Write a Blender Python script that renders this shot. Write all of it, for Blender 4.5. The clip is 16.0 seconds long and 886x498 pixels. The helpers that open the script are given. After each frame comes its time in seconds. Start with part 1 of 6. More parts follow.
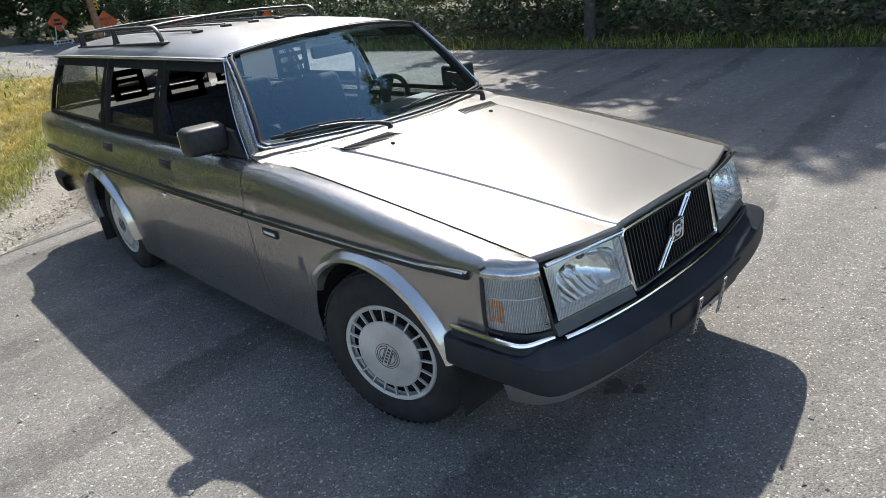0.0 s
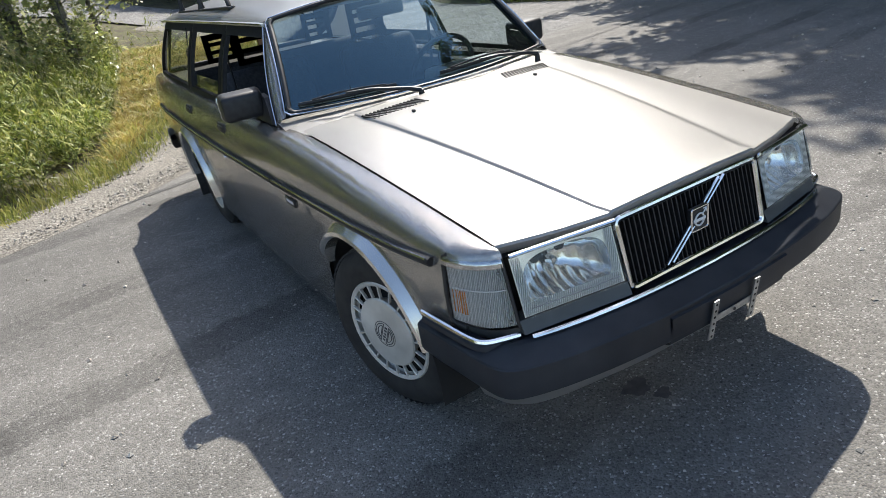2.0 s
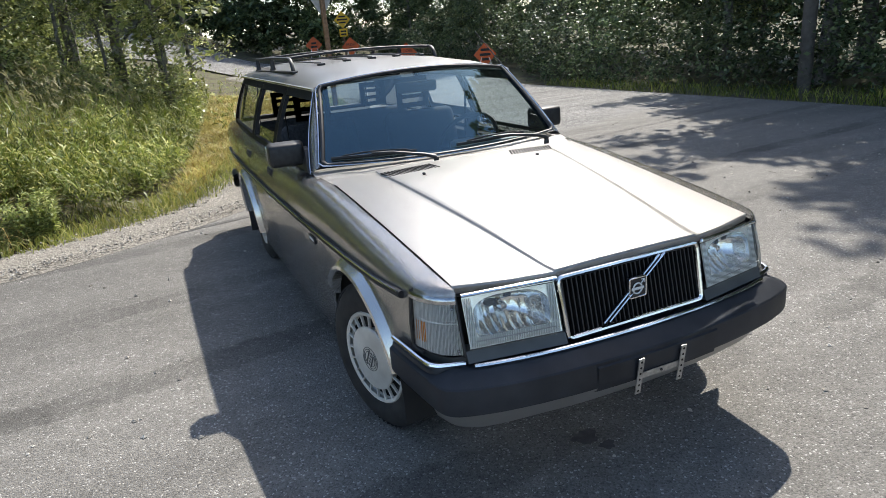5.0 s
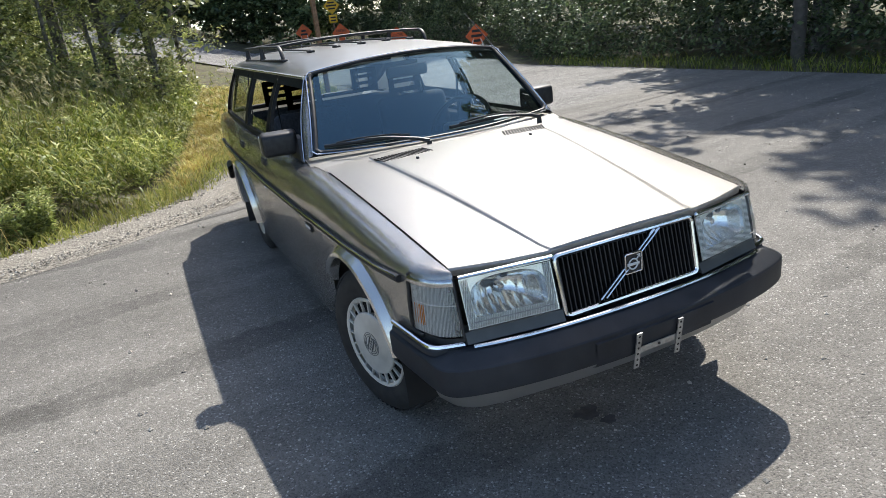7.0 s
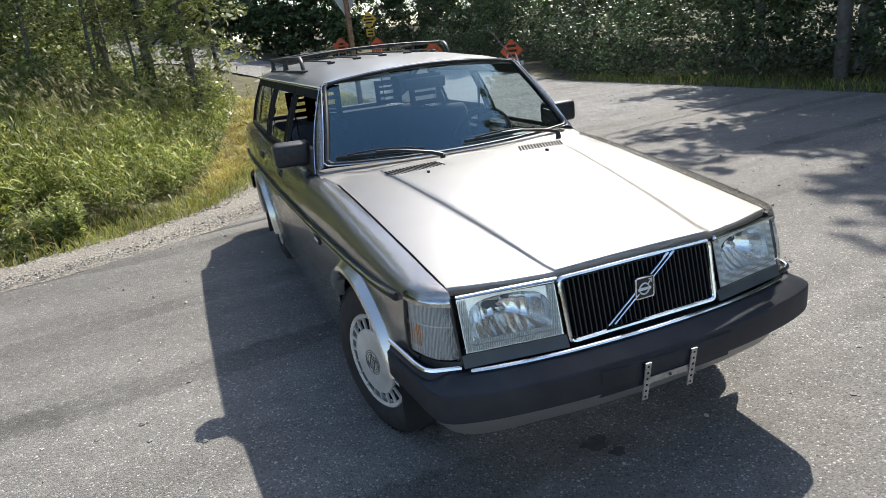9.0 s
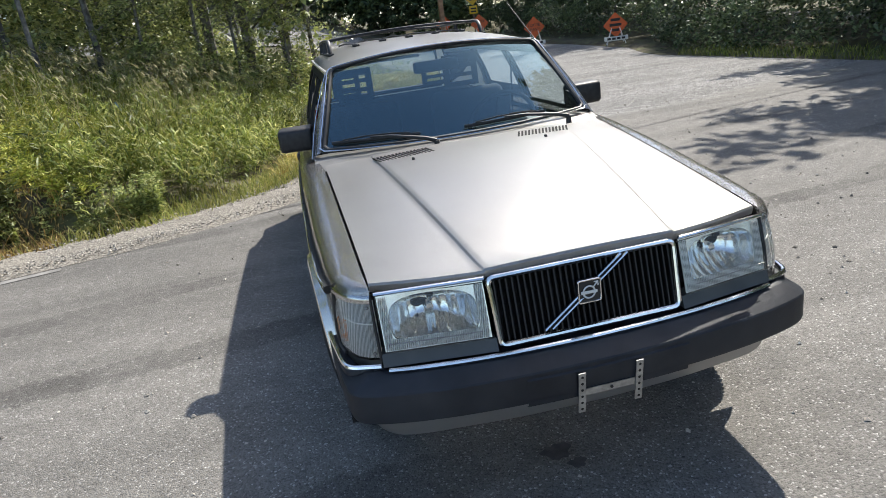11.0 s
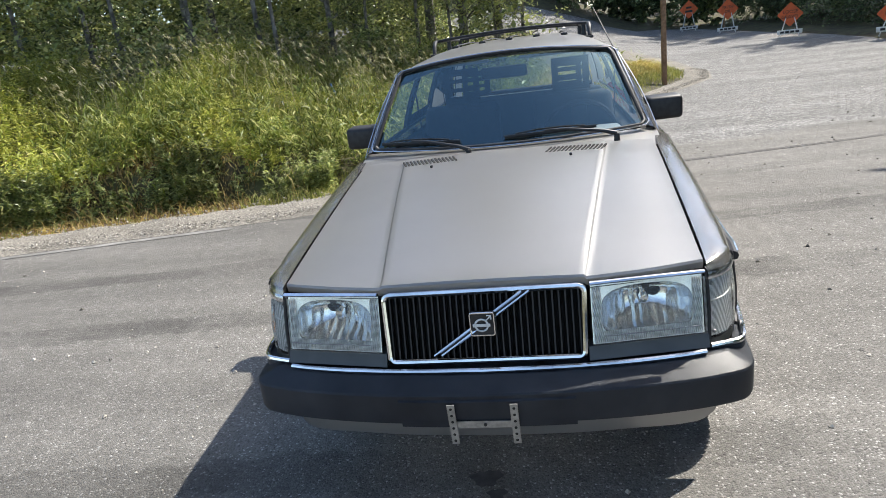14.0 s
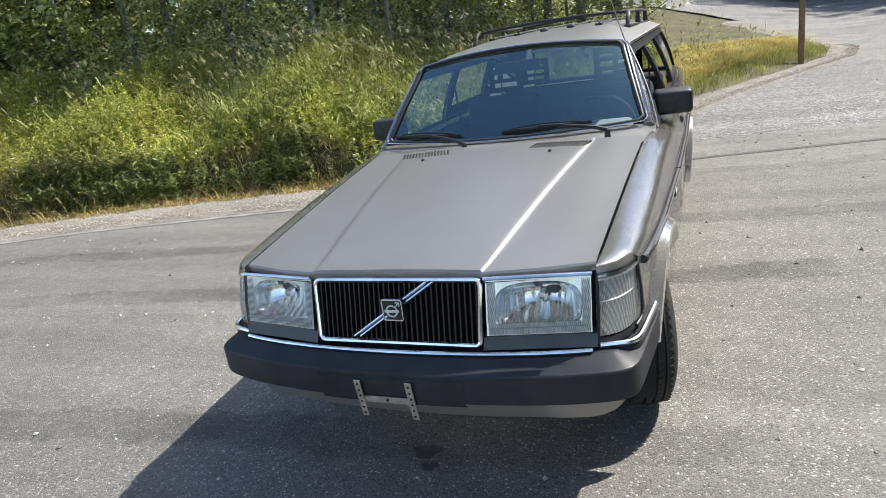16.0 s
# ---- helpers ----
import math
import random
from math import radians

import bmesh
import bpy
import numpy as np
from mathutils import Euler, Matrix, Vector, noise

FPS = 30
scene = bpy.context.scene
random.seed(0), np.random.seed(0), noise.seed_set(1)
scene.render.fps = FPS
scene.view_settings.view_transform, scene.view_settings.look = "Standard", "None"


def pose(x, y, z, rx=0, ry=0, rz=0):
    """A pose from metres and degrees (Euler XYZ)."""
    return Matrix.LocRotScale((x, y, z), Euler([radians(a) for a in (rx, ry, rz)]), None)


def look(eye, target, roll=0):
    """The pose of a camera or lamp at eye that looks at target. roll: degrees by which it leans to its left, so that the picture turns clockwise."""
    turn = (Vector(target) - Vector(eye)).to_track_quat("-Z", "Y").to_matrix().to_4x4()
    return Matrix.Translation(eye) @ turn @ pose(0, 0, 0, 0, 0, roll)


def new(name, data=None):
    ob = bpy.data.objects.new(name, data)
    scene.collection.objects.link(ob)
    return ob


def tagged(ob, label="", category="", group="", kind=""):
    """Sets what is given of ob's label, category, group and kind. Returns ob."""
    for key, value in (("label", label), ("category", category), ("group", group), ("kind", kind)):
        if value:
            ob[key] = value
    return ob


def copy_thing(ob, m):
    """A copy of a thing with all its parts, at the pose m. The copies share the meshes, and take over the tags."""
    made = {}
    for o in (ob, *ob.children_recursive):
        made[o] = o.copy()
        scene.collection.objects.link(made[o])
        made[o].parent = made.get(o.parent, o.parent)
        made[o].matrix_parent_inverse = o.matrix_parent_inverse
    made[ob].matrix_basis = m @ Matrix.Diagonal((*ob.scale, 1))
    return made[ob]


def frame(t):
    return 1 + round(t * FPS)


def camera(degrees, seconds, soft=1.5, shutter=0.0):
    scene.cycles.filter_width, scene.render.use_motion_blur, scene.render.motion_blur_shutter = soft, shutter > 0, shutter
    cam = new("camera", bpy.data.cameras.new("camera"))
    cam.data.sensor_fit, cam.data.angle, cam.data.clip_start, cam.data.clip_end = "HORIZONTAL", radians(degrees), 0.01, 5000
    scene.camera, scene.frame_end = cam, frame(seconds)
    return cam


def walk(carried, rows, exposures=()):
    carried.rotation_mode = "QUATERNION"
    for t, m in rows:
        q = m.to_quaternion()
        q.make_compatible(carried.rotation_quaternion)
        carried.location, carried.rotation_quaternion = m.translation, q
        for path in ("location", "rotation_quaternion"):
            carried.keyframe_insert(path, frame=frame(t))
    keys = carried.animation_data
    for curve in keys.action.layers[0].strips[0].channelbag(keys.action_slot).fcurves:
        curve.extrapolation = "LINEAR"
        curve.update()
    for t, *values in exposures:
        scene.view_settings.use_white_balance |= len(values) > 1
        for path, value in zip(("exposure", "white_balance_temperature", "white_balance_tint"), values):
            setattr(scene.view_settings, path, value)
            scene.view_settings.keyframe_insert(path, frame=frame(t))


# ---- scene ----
cam = camera(69.4, 16.0, soft=0.7)

PATH = [
    (0, (-1.866, -1.646, 1.519), (-0.639, -0.269, 0.747), -7.3),
    (0.5, (-1.793, -1.689, 1.529), (-0.66, -0.197, 0.828), -8.0),
    (1, (-1.648, -1.773, 1.508), (-0.648, -0.199, 0.786), -8.5),
    (1.5, (-1.514, -1.817, 1.492), (-0.549, -0.231, 0.748), -12.7),
    (2, (-1.393, -1.831, 1.469), (-0.561, -0.214, 0.635), -10.4),
    (2.5, (-1.301, -1.842, 1.5), (-0.566, -0.158, 0.708), -11.9),
    (3, (-1.261, -1.905, 1.482), (-0.743, -0.125, 0.731), -12.9),
    (3.5, (-1.215, -2.01, 1.484), (-0.635, -0.218, 0.811), -8.2),
    (4, (-1.288, -2.119, 1.493), (-0.56, -0.372, 0.847), -5.3),
    (4.2, (-1.34, -2.183, 1.501), (-0.605, -0.429, 0.882), -4.0),
    (6.3, (-1.335, -2.294, 1.501), (-0.582, -0.554, 0.864), -7.1),
    (6.5, (-1.333, -2.293, 1.501), (-0.583, -0.553, 0.861), -7.0),
    (7, (-1.335, -2.282, 1.499), (-0.601, -0.545, 0.832), -7.2),
    (7.5, (-1.333, -2.28, 1.501), (-0.583, -0.538, 0.867), -5.9),
    (8, (-1.349, -2.276, 1.507), (-0.6, -0.526, 0.893), -6.6),
    (8.5, (-1.342, -2.261, 1.499), (-0.569, -0.533, 0.853), -6.4),
    (9, (-1.212, -2.245, 1.474), (-0.559, -0.458, 0.858), -6.5),
    (9.5, (-1.063, -2.238, 1.468), (-0.501, -0.426, 0.833), -9.8),
    (9.7, (-1.023, -2.231, 1.466), (-0.459, -0.419, 0.834), -10.2),
    (11.8, (-0.464, -2.351, 1.406), (-0.28, -0.466, 0.762), -7.7),
    (12, (-0.416, -2.348, 1.402), (-0.226, -0.456, 0.78), -9.0),
    (12.5, (-0.273, -2.323, 1.393), (-0.336, -0.445, 0.708), -9.4),
    (13, (-0.131, -2.324, 1.424), (-0.174, -0.452, 0.721), -6.8),
    (13.5, (0.02, -2.343, 1.426), (-0.177, -0.458, 0.786), -5.4),
    (14, (0.236, -2.356, 1.422), (-0.131, -0.482, 0.828), -7.2),
    (14.5, (0.383, -2.315, 1.399), (-0.083, -0.477, 0.764), -7.1),
    (15, (0.484, -2.304, 1.435), (-0.095, -0.509, 0.769), -5.4),
    (15.5, (0.648, -2.328, 1.447), (-0.07, -0.574, 0.807), -6.1),
    (16, (0.91, -2.338, 1.427), (0.144, -0.59, 0.828), -8.5),
]
walk(cam, [(t, look(eye, target, roll)) for t, eye, target, roll in PATH],
     exposures=[(0, 0.84), (3.0, 0.76), (9.7, 0.76), (12.5, 0.69), (13.5, 0.76), (15.0, 0.90), (16.0, 0.90)])

# ---- light ----
SUN = Vector((0.575, 0.59, 1.0)).normalized()
world = bpy.data.worlds.new("sky")
world.use_nodes = True
scene.world = world
_n = world.node_tree.nodes
_sky = _n.new("ShaderNodeTexSky")
_sky.sky_type, _sky.sun_disc = "NISHITA", False
_sky.sun_elevation, _sky.sun_rotation = math.asin(SUN.z), math.atan2(SUN.x, SUN.y)
_sky.altitude, _sky.dust_density, _sky.ozone_density = 200, 1.5, 1.0
world.node_tree.links.new(_sky.outputs[0], _n["Background"].inputs[0])
_n["Background"].inputs[1].default_value = 0.15
lamp = bpy.data.lights.new("sun", "SUN")
lamp.energy, lamp.angle, lamp.color = 4.5, radians(0.6), (1.0, 0.95, 0.87)
new("sun", lamp).matrix_world = look(tuple(SUN * 60), (0, 0, 0))

RNG = np.random.default_rng(7)


# ---- materials ----
def material(name, colors, scale=20.0, rough=0.5, metal=0.0, bump=0.0, bump_scale=None, scale2=None, coat=0.0,
             by="noise", detail=6.0, rough_var=0.0, spec=0.5, bump_dist=0.01, coat_rough=0.1, subsurface=0.0, slow=(0.78, 1.18)):
    """Principled material; colours run along noise (by='noise'), per object or per island, with a second slow variation."""
    m = bpy.data.materials.new(name)
    m.use_nodes = True
    t = m.node_tree
    N, L = t.nodes, t.links
    b = N["Principled BSDF"]
    b.inputs["Roughness"].default_value, b.inputs["Metallic"].default_value = rough, metal
    b.inputs["Coat Weight"].default_value, b.inputs["Coat Roughness"].default_value = coat, coat_rough
    b.inputs["Specular IOR Level"].default_value = spec
    co = N.new("ShaderNodeTexCoord")
    no = N.new("ShaderNodeTexNoise")
    no.inputs["Scale"].default_value, no.inputs["Detail"].default_value = scale, detail
    L.new(co.outputs["Object"], no.inputs["Vector"])
    ramp = N.new("ShaderNodeValToRGB")
    if by == "noise":
        src, lo, hi = no.outputs["Fac"], 0.32, 0.68
    elif by == "island":
        g = N.new("ShaderNodeNewGeometry")
        src, lo, hi = g.outputs["Random Per Island"], 0.0, 1.0
    else:
        g = N.new("ShaderNodeObjectInfo")
        src, lo, hi = g.outputs["Random"], 0.0, 1.0
    el = ramp.color_ramp.elements
    while len(el) < len(colors):
        el.new(0.5)
    for i, c in enumerate(colors):
        el[i].position = lo + (hi - lo) * i / max(1, len(colors) - 1)
        el[i].color = (*c, 1)
    L.new(src, ramp.inputs["Fac"])
    out = ramp.outputs["Color"]
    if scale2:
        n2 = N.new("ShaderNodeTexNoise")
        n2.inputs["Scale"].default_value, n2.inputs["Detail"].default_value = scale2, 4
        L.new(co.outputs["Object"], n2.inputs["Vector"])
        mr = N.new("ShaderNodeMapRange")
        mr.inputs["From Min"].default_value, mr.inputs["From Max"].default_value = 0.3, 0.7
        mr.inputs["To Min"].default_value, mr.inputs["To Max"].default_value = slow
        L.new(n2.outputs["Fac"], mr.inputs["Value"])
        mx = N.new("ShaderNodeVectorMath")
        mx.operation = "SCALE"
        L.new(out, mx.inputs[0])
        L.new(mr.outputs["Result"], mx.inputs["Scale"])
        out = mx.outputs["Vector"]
        if rough_var:
            mr2 = N.new("ShaderNodeMapRange")
            mr2.inputs["From Min"].default_value, mr2.inputs["From Max"].default_value = 0.3, 0.7
            mr2.inputs["To Min"].default_value, mr2.inputs["To Max"].default_value = rough - rough_var, rough + rough_var
            L.new(n2.outputs["Fac"], mr2.inputs["Value"])
            L.new(mr2.outputs["Result"], b.inputs["Roughness"])
    L.new(out, b.inputs["Base Color"])
    if subsurface:
        tr = N.new("ShaderNodeBsdfTranslucent")
        L.new(out, tr.inputs["Color"])
        mixs = N.new("ShaderNodeMixShader")
        mixs.inputs[0].default_value = subsurface
        L.new(b.outputs[0], mixs.inputs[1])
        L.new(tr.outputs[0], mixs.inputs[2])
        L.new(mixs.outputs[0], N["Material Output"].inputs["Surface"])
    if bump:
        bn = N.new("ShaderNodeTexNoise")
        bn.inputs["Scale"].default_value, bn.inputs["Detail"].default_value = bump_scale or scale * 3, 4
        L.new(co.outputs["Object"], bn.inputs["Vector"])
        bu = N.new("ShaderNodeBump")
        bu.inputs["Strength"].default_value, bu.inputs["Distance"].default_value = bump, bump_dist
        L.new(bn.outputs["Fac"], bu.inputs["Height"])
        L.new(bu.outputs["Normal"], b.inputs["Normal"])
    return m


def thin_glass(name, tint, rough=0.0, ior=1.5, fluted=0.0, haze=0.0, sheen=(1, 1, 1)):
    m = bpy.data.materials.new(name)
    m.use_nodes = True
    N, L = m.node_tree.nodes, m.node_tree.links
    N.remove(N["Principled BSDF"])
    tr, gl, fr, mx = (N.new(k) for k in ("ShaderNodeBsdfTransparent", "ShaderNodeBsdfGlossy", "ShaderNodeFresnel", "ShaderNodeMixShader"))
    tr.inputs["Color"].default_value = (*tint, 1)
    gl.inputs["Roughness"].default_value, fr.inputs["IOR"].default_value = rough, ior
    gl.inputs['Color'].default_value = (*sheen, 1)
    L.new(fr.outputs[0], mx.inputs[0])
    L.new(tr.outputs[0], mx.inputs[1])
    L.new(gl.outputs[0], mx.inputs[2])
    last = mx.outputs[0]
    co = N.new("ShaderNodeTexCoord")
    if haze:
        df, m2, no, mr = (N.new(k) for k in ("ShaderNodeBsdfDiffuse", "ShaderNodeMixShader", "ShaderNodeTexNoise", "ShaderNodeMapRange"))
        df.inputs["Color"].default_value = (0.75, 0.76, 0.74, 1)
        no.inputs["Scale"].default_value, no.inputs["Detail"].default_value = 14, 8
        mr.inputs["From Min"].default_value, mr.inputs["From Max"].default_value = 0.35, 0.75
        mr.inputs["To Min"].default_value, mr.inputs["To Max"].default_value = haze * 0.5, haze * 1.6
        L.new(co.outputs["Object"], no.inputs["Vector"])
        L.new(no.outputs["Fac"], mr.inputs["Value"])
        L.new(mr.outputs["Result"], m2.inputs[0])
        L.new(last, m2.inputs[1])
        L.new(df.outputs[0], m2.inputs[2])
        last = m2.outputs[0]
    if fluted:
        wv, bu = N.new("ShaderNodeTexWave"), N.new("ShaderNodeBump")
        wv.inputs["Scale"].default_value = fluted
        bu.inputs["Strength"].default_value, bu.inputs["Distance"].default_value = 0.6, 0.003
        L.new(co.outputs["Object"], wv.inputs["Vector"])
        L.new(wv.outputs["Fac"], bu.inputs["Height"])
        L.new(bu.outputs["Normal"], gl.inputs["Normal"])
    L.new(last, N["Material Output"].inputs["Surface"])
    return m


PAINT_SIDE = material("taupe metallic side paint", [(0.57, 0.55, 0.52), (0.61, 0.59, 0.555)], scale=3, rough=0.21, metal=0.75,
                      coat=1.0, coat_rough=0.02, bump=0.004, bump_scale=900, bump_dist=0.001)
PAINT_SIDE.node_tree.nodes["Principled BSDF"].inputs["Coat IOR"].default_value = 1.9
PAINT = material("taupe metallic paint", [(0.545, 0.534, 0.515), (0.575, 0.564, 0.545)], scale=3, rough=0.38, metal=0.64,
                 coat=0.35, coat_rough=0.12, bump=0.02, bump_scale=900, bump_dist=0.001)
BLACK_TRIM = material("black trim", [(0.010, 0.010, 0.011), (0.024, 0.024, 0.025)], scale=40, rough=0.5, bump=0.05, bump_scale=500, bump_dist=0.001)
RUBBER = material("tyre rubber", [(0.014, 0.014, 0.0145), (0.032, 0.031, 0.029)], scale=18, rough=0.78, bump=0.15, bump_scale=260, scale2=6, bump_dist=0.002)
BUMPER = material("weathered bumper plastic", [(0.042, 0.047, 0.058), (0.062, 0.068, 0.080)], scale=9, rough=0.40, scale2=2.2, rough_var=0.06, spec=0.5,
                  bump=0.12, bump_scale=700, bump_dist=0.001)
CHROME = material("chrome", [(0.74, 0.75, 0.76), (0.86, 0.87, 0.88)], scale=30, rough=0.12, metal=1.0, scale2=7, rough_var=0.05)
DULL_METAL = material("dull galvanised metal", [(0.32, 0.32, 0.31), (0.5, 0.5, 0.49)], scale=60, rough=0.45, metal=0.85, scale2=12, bump=0.1)
COVER = material("silver wheel cover", [(0.56, 0.54, 0.49), (0.66, 0.64, 0.585)], scale=14, rough=0.42, metal=0.25, scale2=5, bump=0.03, bump_scale=300, bump_dist=0.001)
# near-black for the underbody, also painted in for shade inside gaps and holes
DARK_VOID = material("dark underbody and gap shade", [(0.012, 0.012, 0.012), (0.02, 0.019, 0.018)], scale=10, rough=0.9)
SEAT = material("dark grey upholstery", [(0.02, 0.022, 0.026), (0.045, 0.047, 0.052)], scale=60, rough=0.9, bump=0.2, bump_scale=300, bump_dist=0.002)
DASH = material("grey dashboard vinyl", [(0.20, 0.21, 0.21), (0.27, 0.28, 0.28)], scale=80, rough=0.6, bump=0.1, bump_scale=500, bump_dist=0.001)
HEADLINER = material("headliner", [(0.25, 0.25, 0.25), (0.33, 0.33, 0.32)], scale=50, rough=0.95)
REFLECTOR = material("headlamp reflector", [(0.8, 0.8, 0.78), (0.9, 0.9, 0.88)], scale=12, rough=0.15, metal=0.96, bump=0.3, bump_scale=38, bump_dist=0.006)
_t = REFLECTOR.node_tree
_w = _t.nodes.new("ShaderNodeTexWave")
_w.inputs["Scale"].default_value, _w.inputs["Distortion"].default_value, _w.inputs["Detail"].default_value = 11, 2.5, 2
_t.links.new(next(k for k in _t.nodes if k.bl_idname == "ShaderNodeTexCoord").outputs["Object"], _w.inputs["Vector"])
_t.links.new(_w.outputs["Fac"], next(k for k in _t.nodes if k.bl_idname == "ShaderNodeBump").inputs["Height"])
LAMP_RIBBED = material("ribbed lamp lining", [(0.86, 0.88, 0.85), (0.95, 0.96, 0.93)], scale=40, rough=0.3, metal=1.0, bump=0.25, bump_scale=160, bump_dist=0.002)
LAMP_SHELL = material("lamp housing", [(0.80, 0.80, 0.77), (0.88, 0.88, 0.85)], scale=16, rough=0.35, scale2=5)
# pale and grey stripes paint the gleam and shade of the flutes
LAMP_FLUTED = material("lamp moulding with painted flute shading", [(0.50, 0.50, 0.48), (0.98, 0.98, 0.96)], rough=0.3)
_t = LAMP_FLUTED.node_tree
_c, _x = _t.nodes.new("ShaderNodeTexCoord"), _t.nodes.new("ShaderNodeSeparateXYZ")
_t.links.new(_c.outputs["Object"], _x.inputs[0])
_ops = []
for _op, _v in (("ABSOLUTE", 0), ("ADD", 0), ("MULTIPLY", math.tau / 0.0065), ("SINE", 0), ("MULTIPLY_ADD", 0.18)):
    _k = _t.nodes.new("ShaderNodeMath")
    _k.operation = _op
    _k.inputs[1].default_value = _v
    if _ops:
        _t.links.new(_ops[-1].outputs[0], _k.inputs[0])
    _ops.append(_k)
_ops[-1].inputs[2].default_value = 0.52
_t.links.new(_x.outputs["X"], _ops[0].inputs[0])
_t.links.new(_x.outputs["Y"], _ops[1].inputs[1])
for _k in _t.nodes:
    if _k.bl_idname == "ShaderNodeValToRGB":
        _t.links.new(_ops[-1].outputs[0], _k.inputs["Fac"])
FILLER = material("grey filler panel paint", [(0.055, 0.058, 0.057), (0.08, 0.083, 0.08)], scale=12, rough=0.4)
AMBER = material("amber reflector", [(0.85, 0.3, 0.03), (0.95, 0.4, 0.06)], scale=50, rough=0.25, bump=0.3, bump_scale=200, bump_dist=0.002)
WINDSCREEN = thin_glass("windscreen glass", (0.62, 0.74, 0.78), ior=2.35, haze=0.004, sheen=(0.56, 0.88, 1.0))
SIDE_GLASS = thin_glass("side glass", (0.84, 0.89, 0.87), ior=1.5)
LENS = thin_glass("headlamp lens", (0.97, 0.985, 0.98), rough=0.03, ior=1.45, fluted=26, haze=0.045)
LENS_CLEAR = thin_glass("indicator lens", (0.98, 0.98, 0.97), rough=0.05, ior=1.4, fluted=34)
PAINT_WHITE = material("white emblem paint", [(0.62, 0.62, 0.6), (0.72, 0.72, 0.7)], scale=60, rough=0.5)


# ---- mesh helpers ----
def finish(name, me, mat, parent=None, label="", sharp=32, smooth=True):
    me.materials.append(mat)
    if smooth:
        me.polygons.foreach_set("use_smooth", [True] * len(me.polygons))
        me.set_sharp_from_angle(angle=radians(sharp))
    ob = new(name, me)
    if parent:
        ob.parent = parent
    if label:
        ob["label"] = label
    return ob


def part(name, bm, mat, parent=None, label="", sharp=32, smooth=True):
    bmesh.ops.recalc_face_normals(bm, faces=bm.faces[:])
    me = bpy.data.meshes.new(name)
    bm.to_mesh(me)
    bm.free()
    return finish(name, me, mat, parent, label, sharp, smooth)


def raw(name, verts, faces, mat, parent=None, label="", smooth=False):
    me = bpy.data.meshes.new(name)
    me.from_pydata(verts, [], faces)
    me.update()
    return finish(name, me, mat, parent, label, smooth=smooth)


def thing(name, at=(0, 0, 0), turn=0, label="", category="", group="", kind=""):
    ob = new(name)
    ob.empty_display_size = 0.1
    ob.matrix_basis = pose(*at, 0, 0, turn)
    return tagged(ob, label, category, group, kind)


def ip(table, v):
    return float(np.interp(v, [a for a, _ in table], [b for _, b in table]))


def add_grid(bm, P, flip=False):
    P = np.asarray(P, float)
    nu, nv = P.shape[:2]
    v = [[bm.verts.new(P[i, j]) for j in range(nv)] for i in range(nu)]
    for i in range(nu - 1):
        for j in range(nv - 1):
            bm.faces.new((v[i][j], v[i + 1][j], v[i + 1][j + 1], v[i][j + 1]))
    return v


def sheet(P, thick=0.0):
    """A sheet through a grid of points, given a thickness inward."""
    bm = bmesh.new()
    add_grid(bm, P)
    if thick:
        bmesh.ops.solidify(bm, geom=bm.faces[:], thickness=thick)
    return bm


def add_tube(bm, pts, r, sides=8, closed=False, flat=1.0, up=(0, 0, 1)):
    """A tube round a line of points; r one radius or one a point; flat squeezes it along its second axis."""
    pts = [Vector(p) for p in pts]
    n = len(pts)
    rs = [r] * n if isinstance(r, (int, float)) else list(r)
    rings = []
    for i, p in enumerate(pts):
        a = pts[(i - 1) % n] if (closed or i) else p
        b = pts[(i + 1) % n] if (closed or i < n - 1) else p
        d = (b - a).normalized()
        u = Vector(up)
        if abs(d.dot(u)) > 0.95:
            u = Vector((1, 0, 0))
        s = d.cross(u).normalized()
        w = s.cross(d).normalized()
        rings.append([bm.verts.new(p + rs[i] * (math.cos(k * math.tau / sides) * s + flat * math.sin(k * math.tau / sides) * w)) for k in range(sides)])
    for i in range(n if closed else n - 1):
        A, B = rings[i], rings[(i + 1) % n]
        for k in range(sides):
            bm.faces.new((A[k], A[(k + 1) % sides], B[(k + 1) % sides], B[k]))
    if not closed:
        bm.faces.new(rings[0])
        bm.faces.new(rings[-1][::-1])


def tube(pts, r, sides=8, closed=False, flat=1.0, up=(0, 0, 1)):
    bm = bmesh.new()
    add_tube(bm, pts, r, sides, closed, flat, up)
    return bm


def add_box(bm, x0, x1, y0, y1, z0, z1, m=None, bevel=0.0, seg=2):
    t = bmesh.new()
    bmesh.ops.create_cube(t, size=1)
    for v in t.verts:
        v.co = Vector(((x0 + x1) / 2 + v.co.x * (x1 - x0), (y0 + y1) / 2 + v.co.y * (y1 - y0), (z0 + z1) / 2 + v.co.z * (z1 - z0)))
    if bevel:
        bmesh.ops.bevel(t, geom=t.edges[:], offset=bevel, segments=seg, affect="EDGES", profile=0.5)
    if m is not None:
        bmesh.ops.transform(t, matrix=m, verts=t.verts[:])
    me = bpy.data.meshes.new("tmp")
    t.to_mesh(me)
    t.free()
    bm.from_mesh(me)
    bpy.data.meshes.remove(me)


def box(x0, x1, y0, y1, z0, z1, bevel=0.0, m=None, seg=2):
    bm = bmesh.new()
    add_box(bm, x0, x1, y0, y1, z0, z1, m, bevel, seg)
    return bm


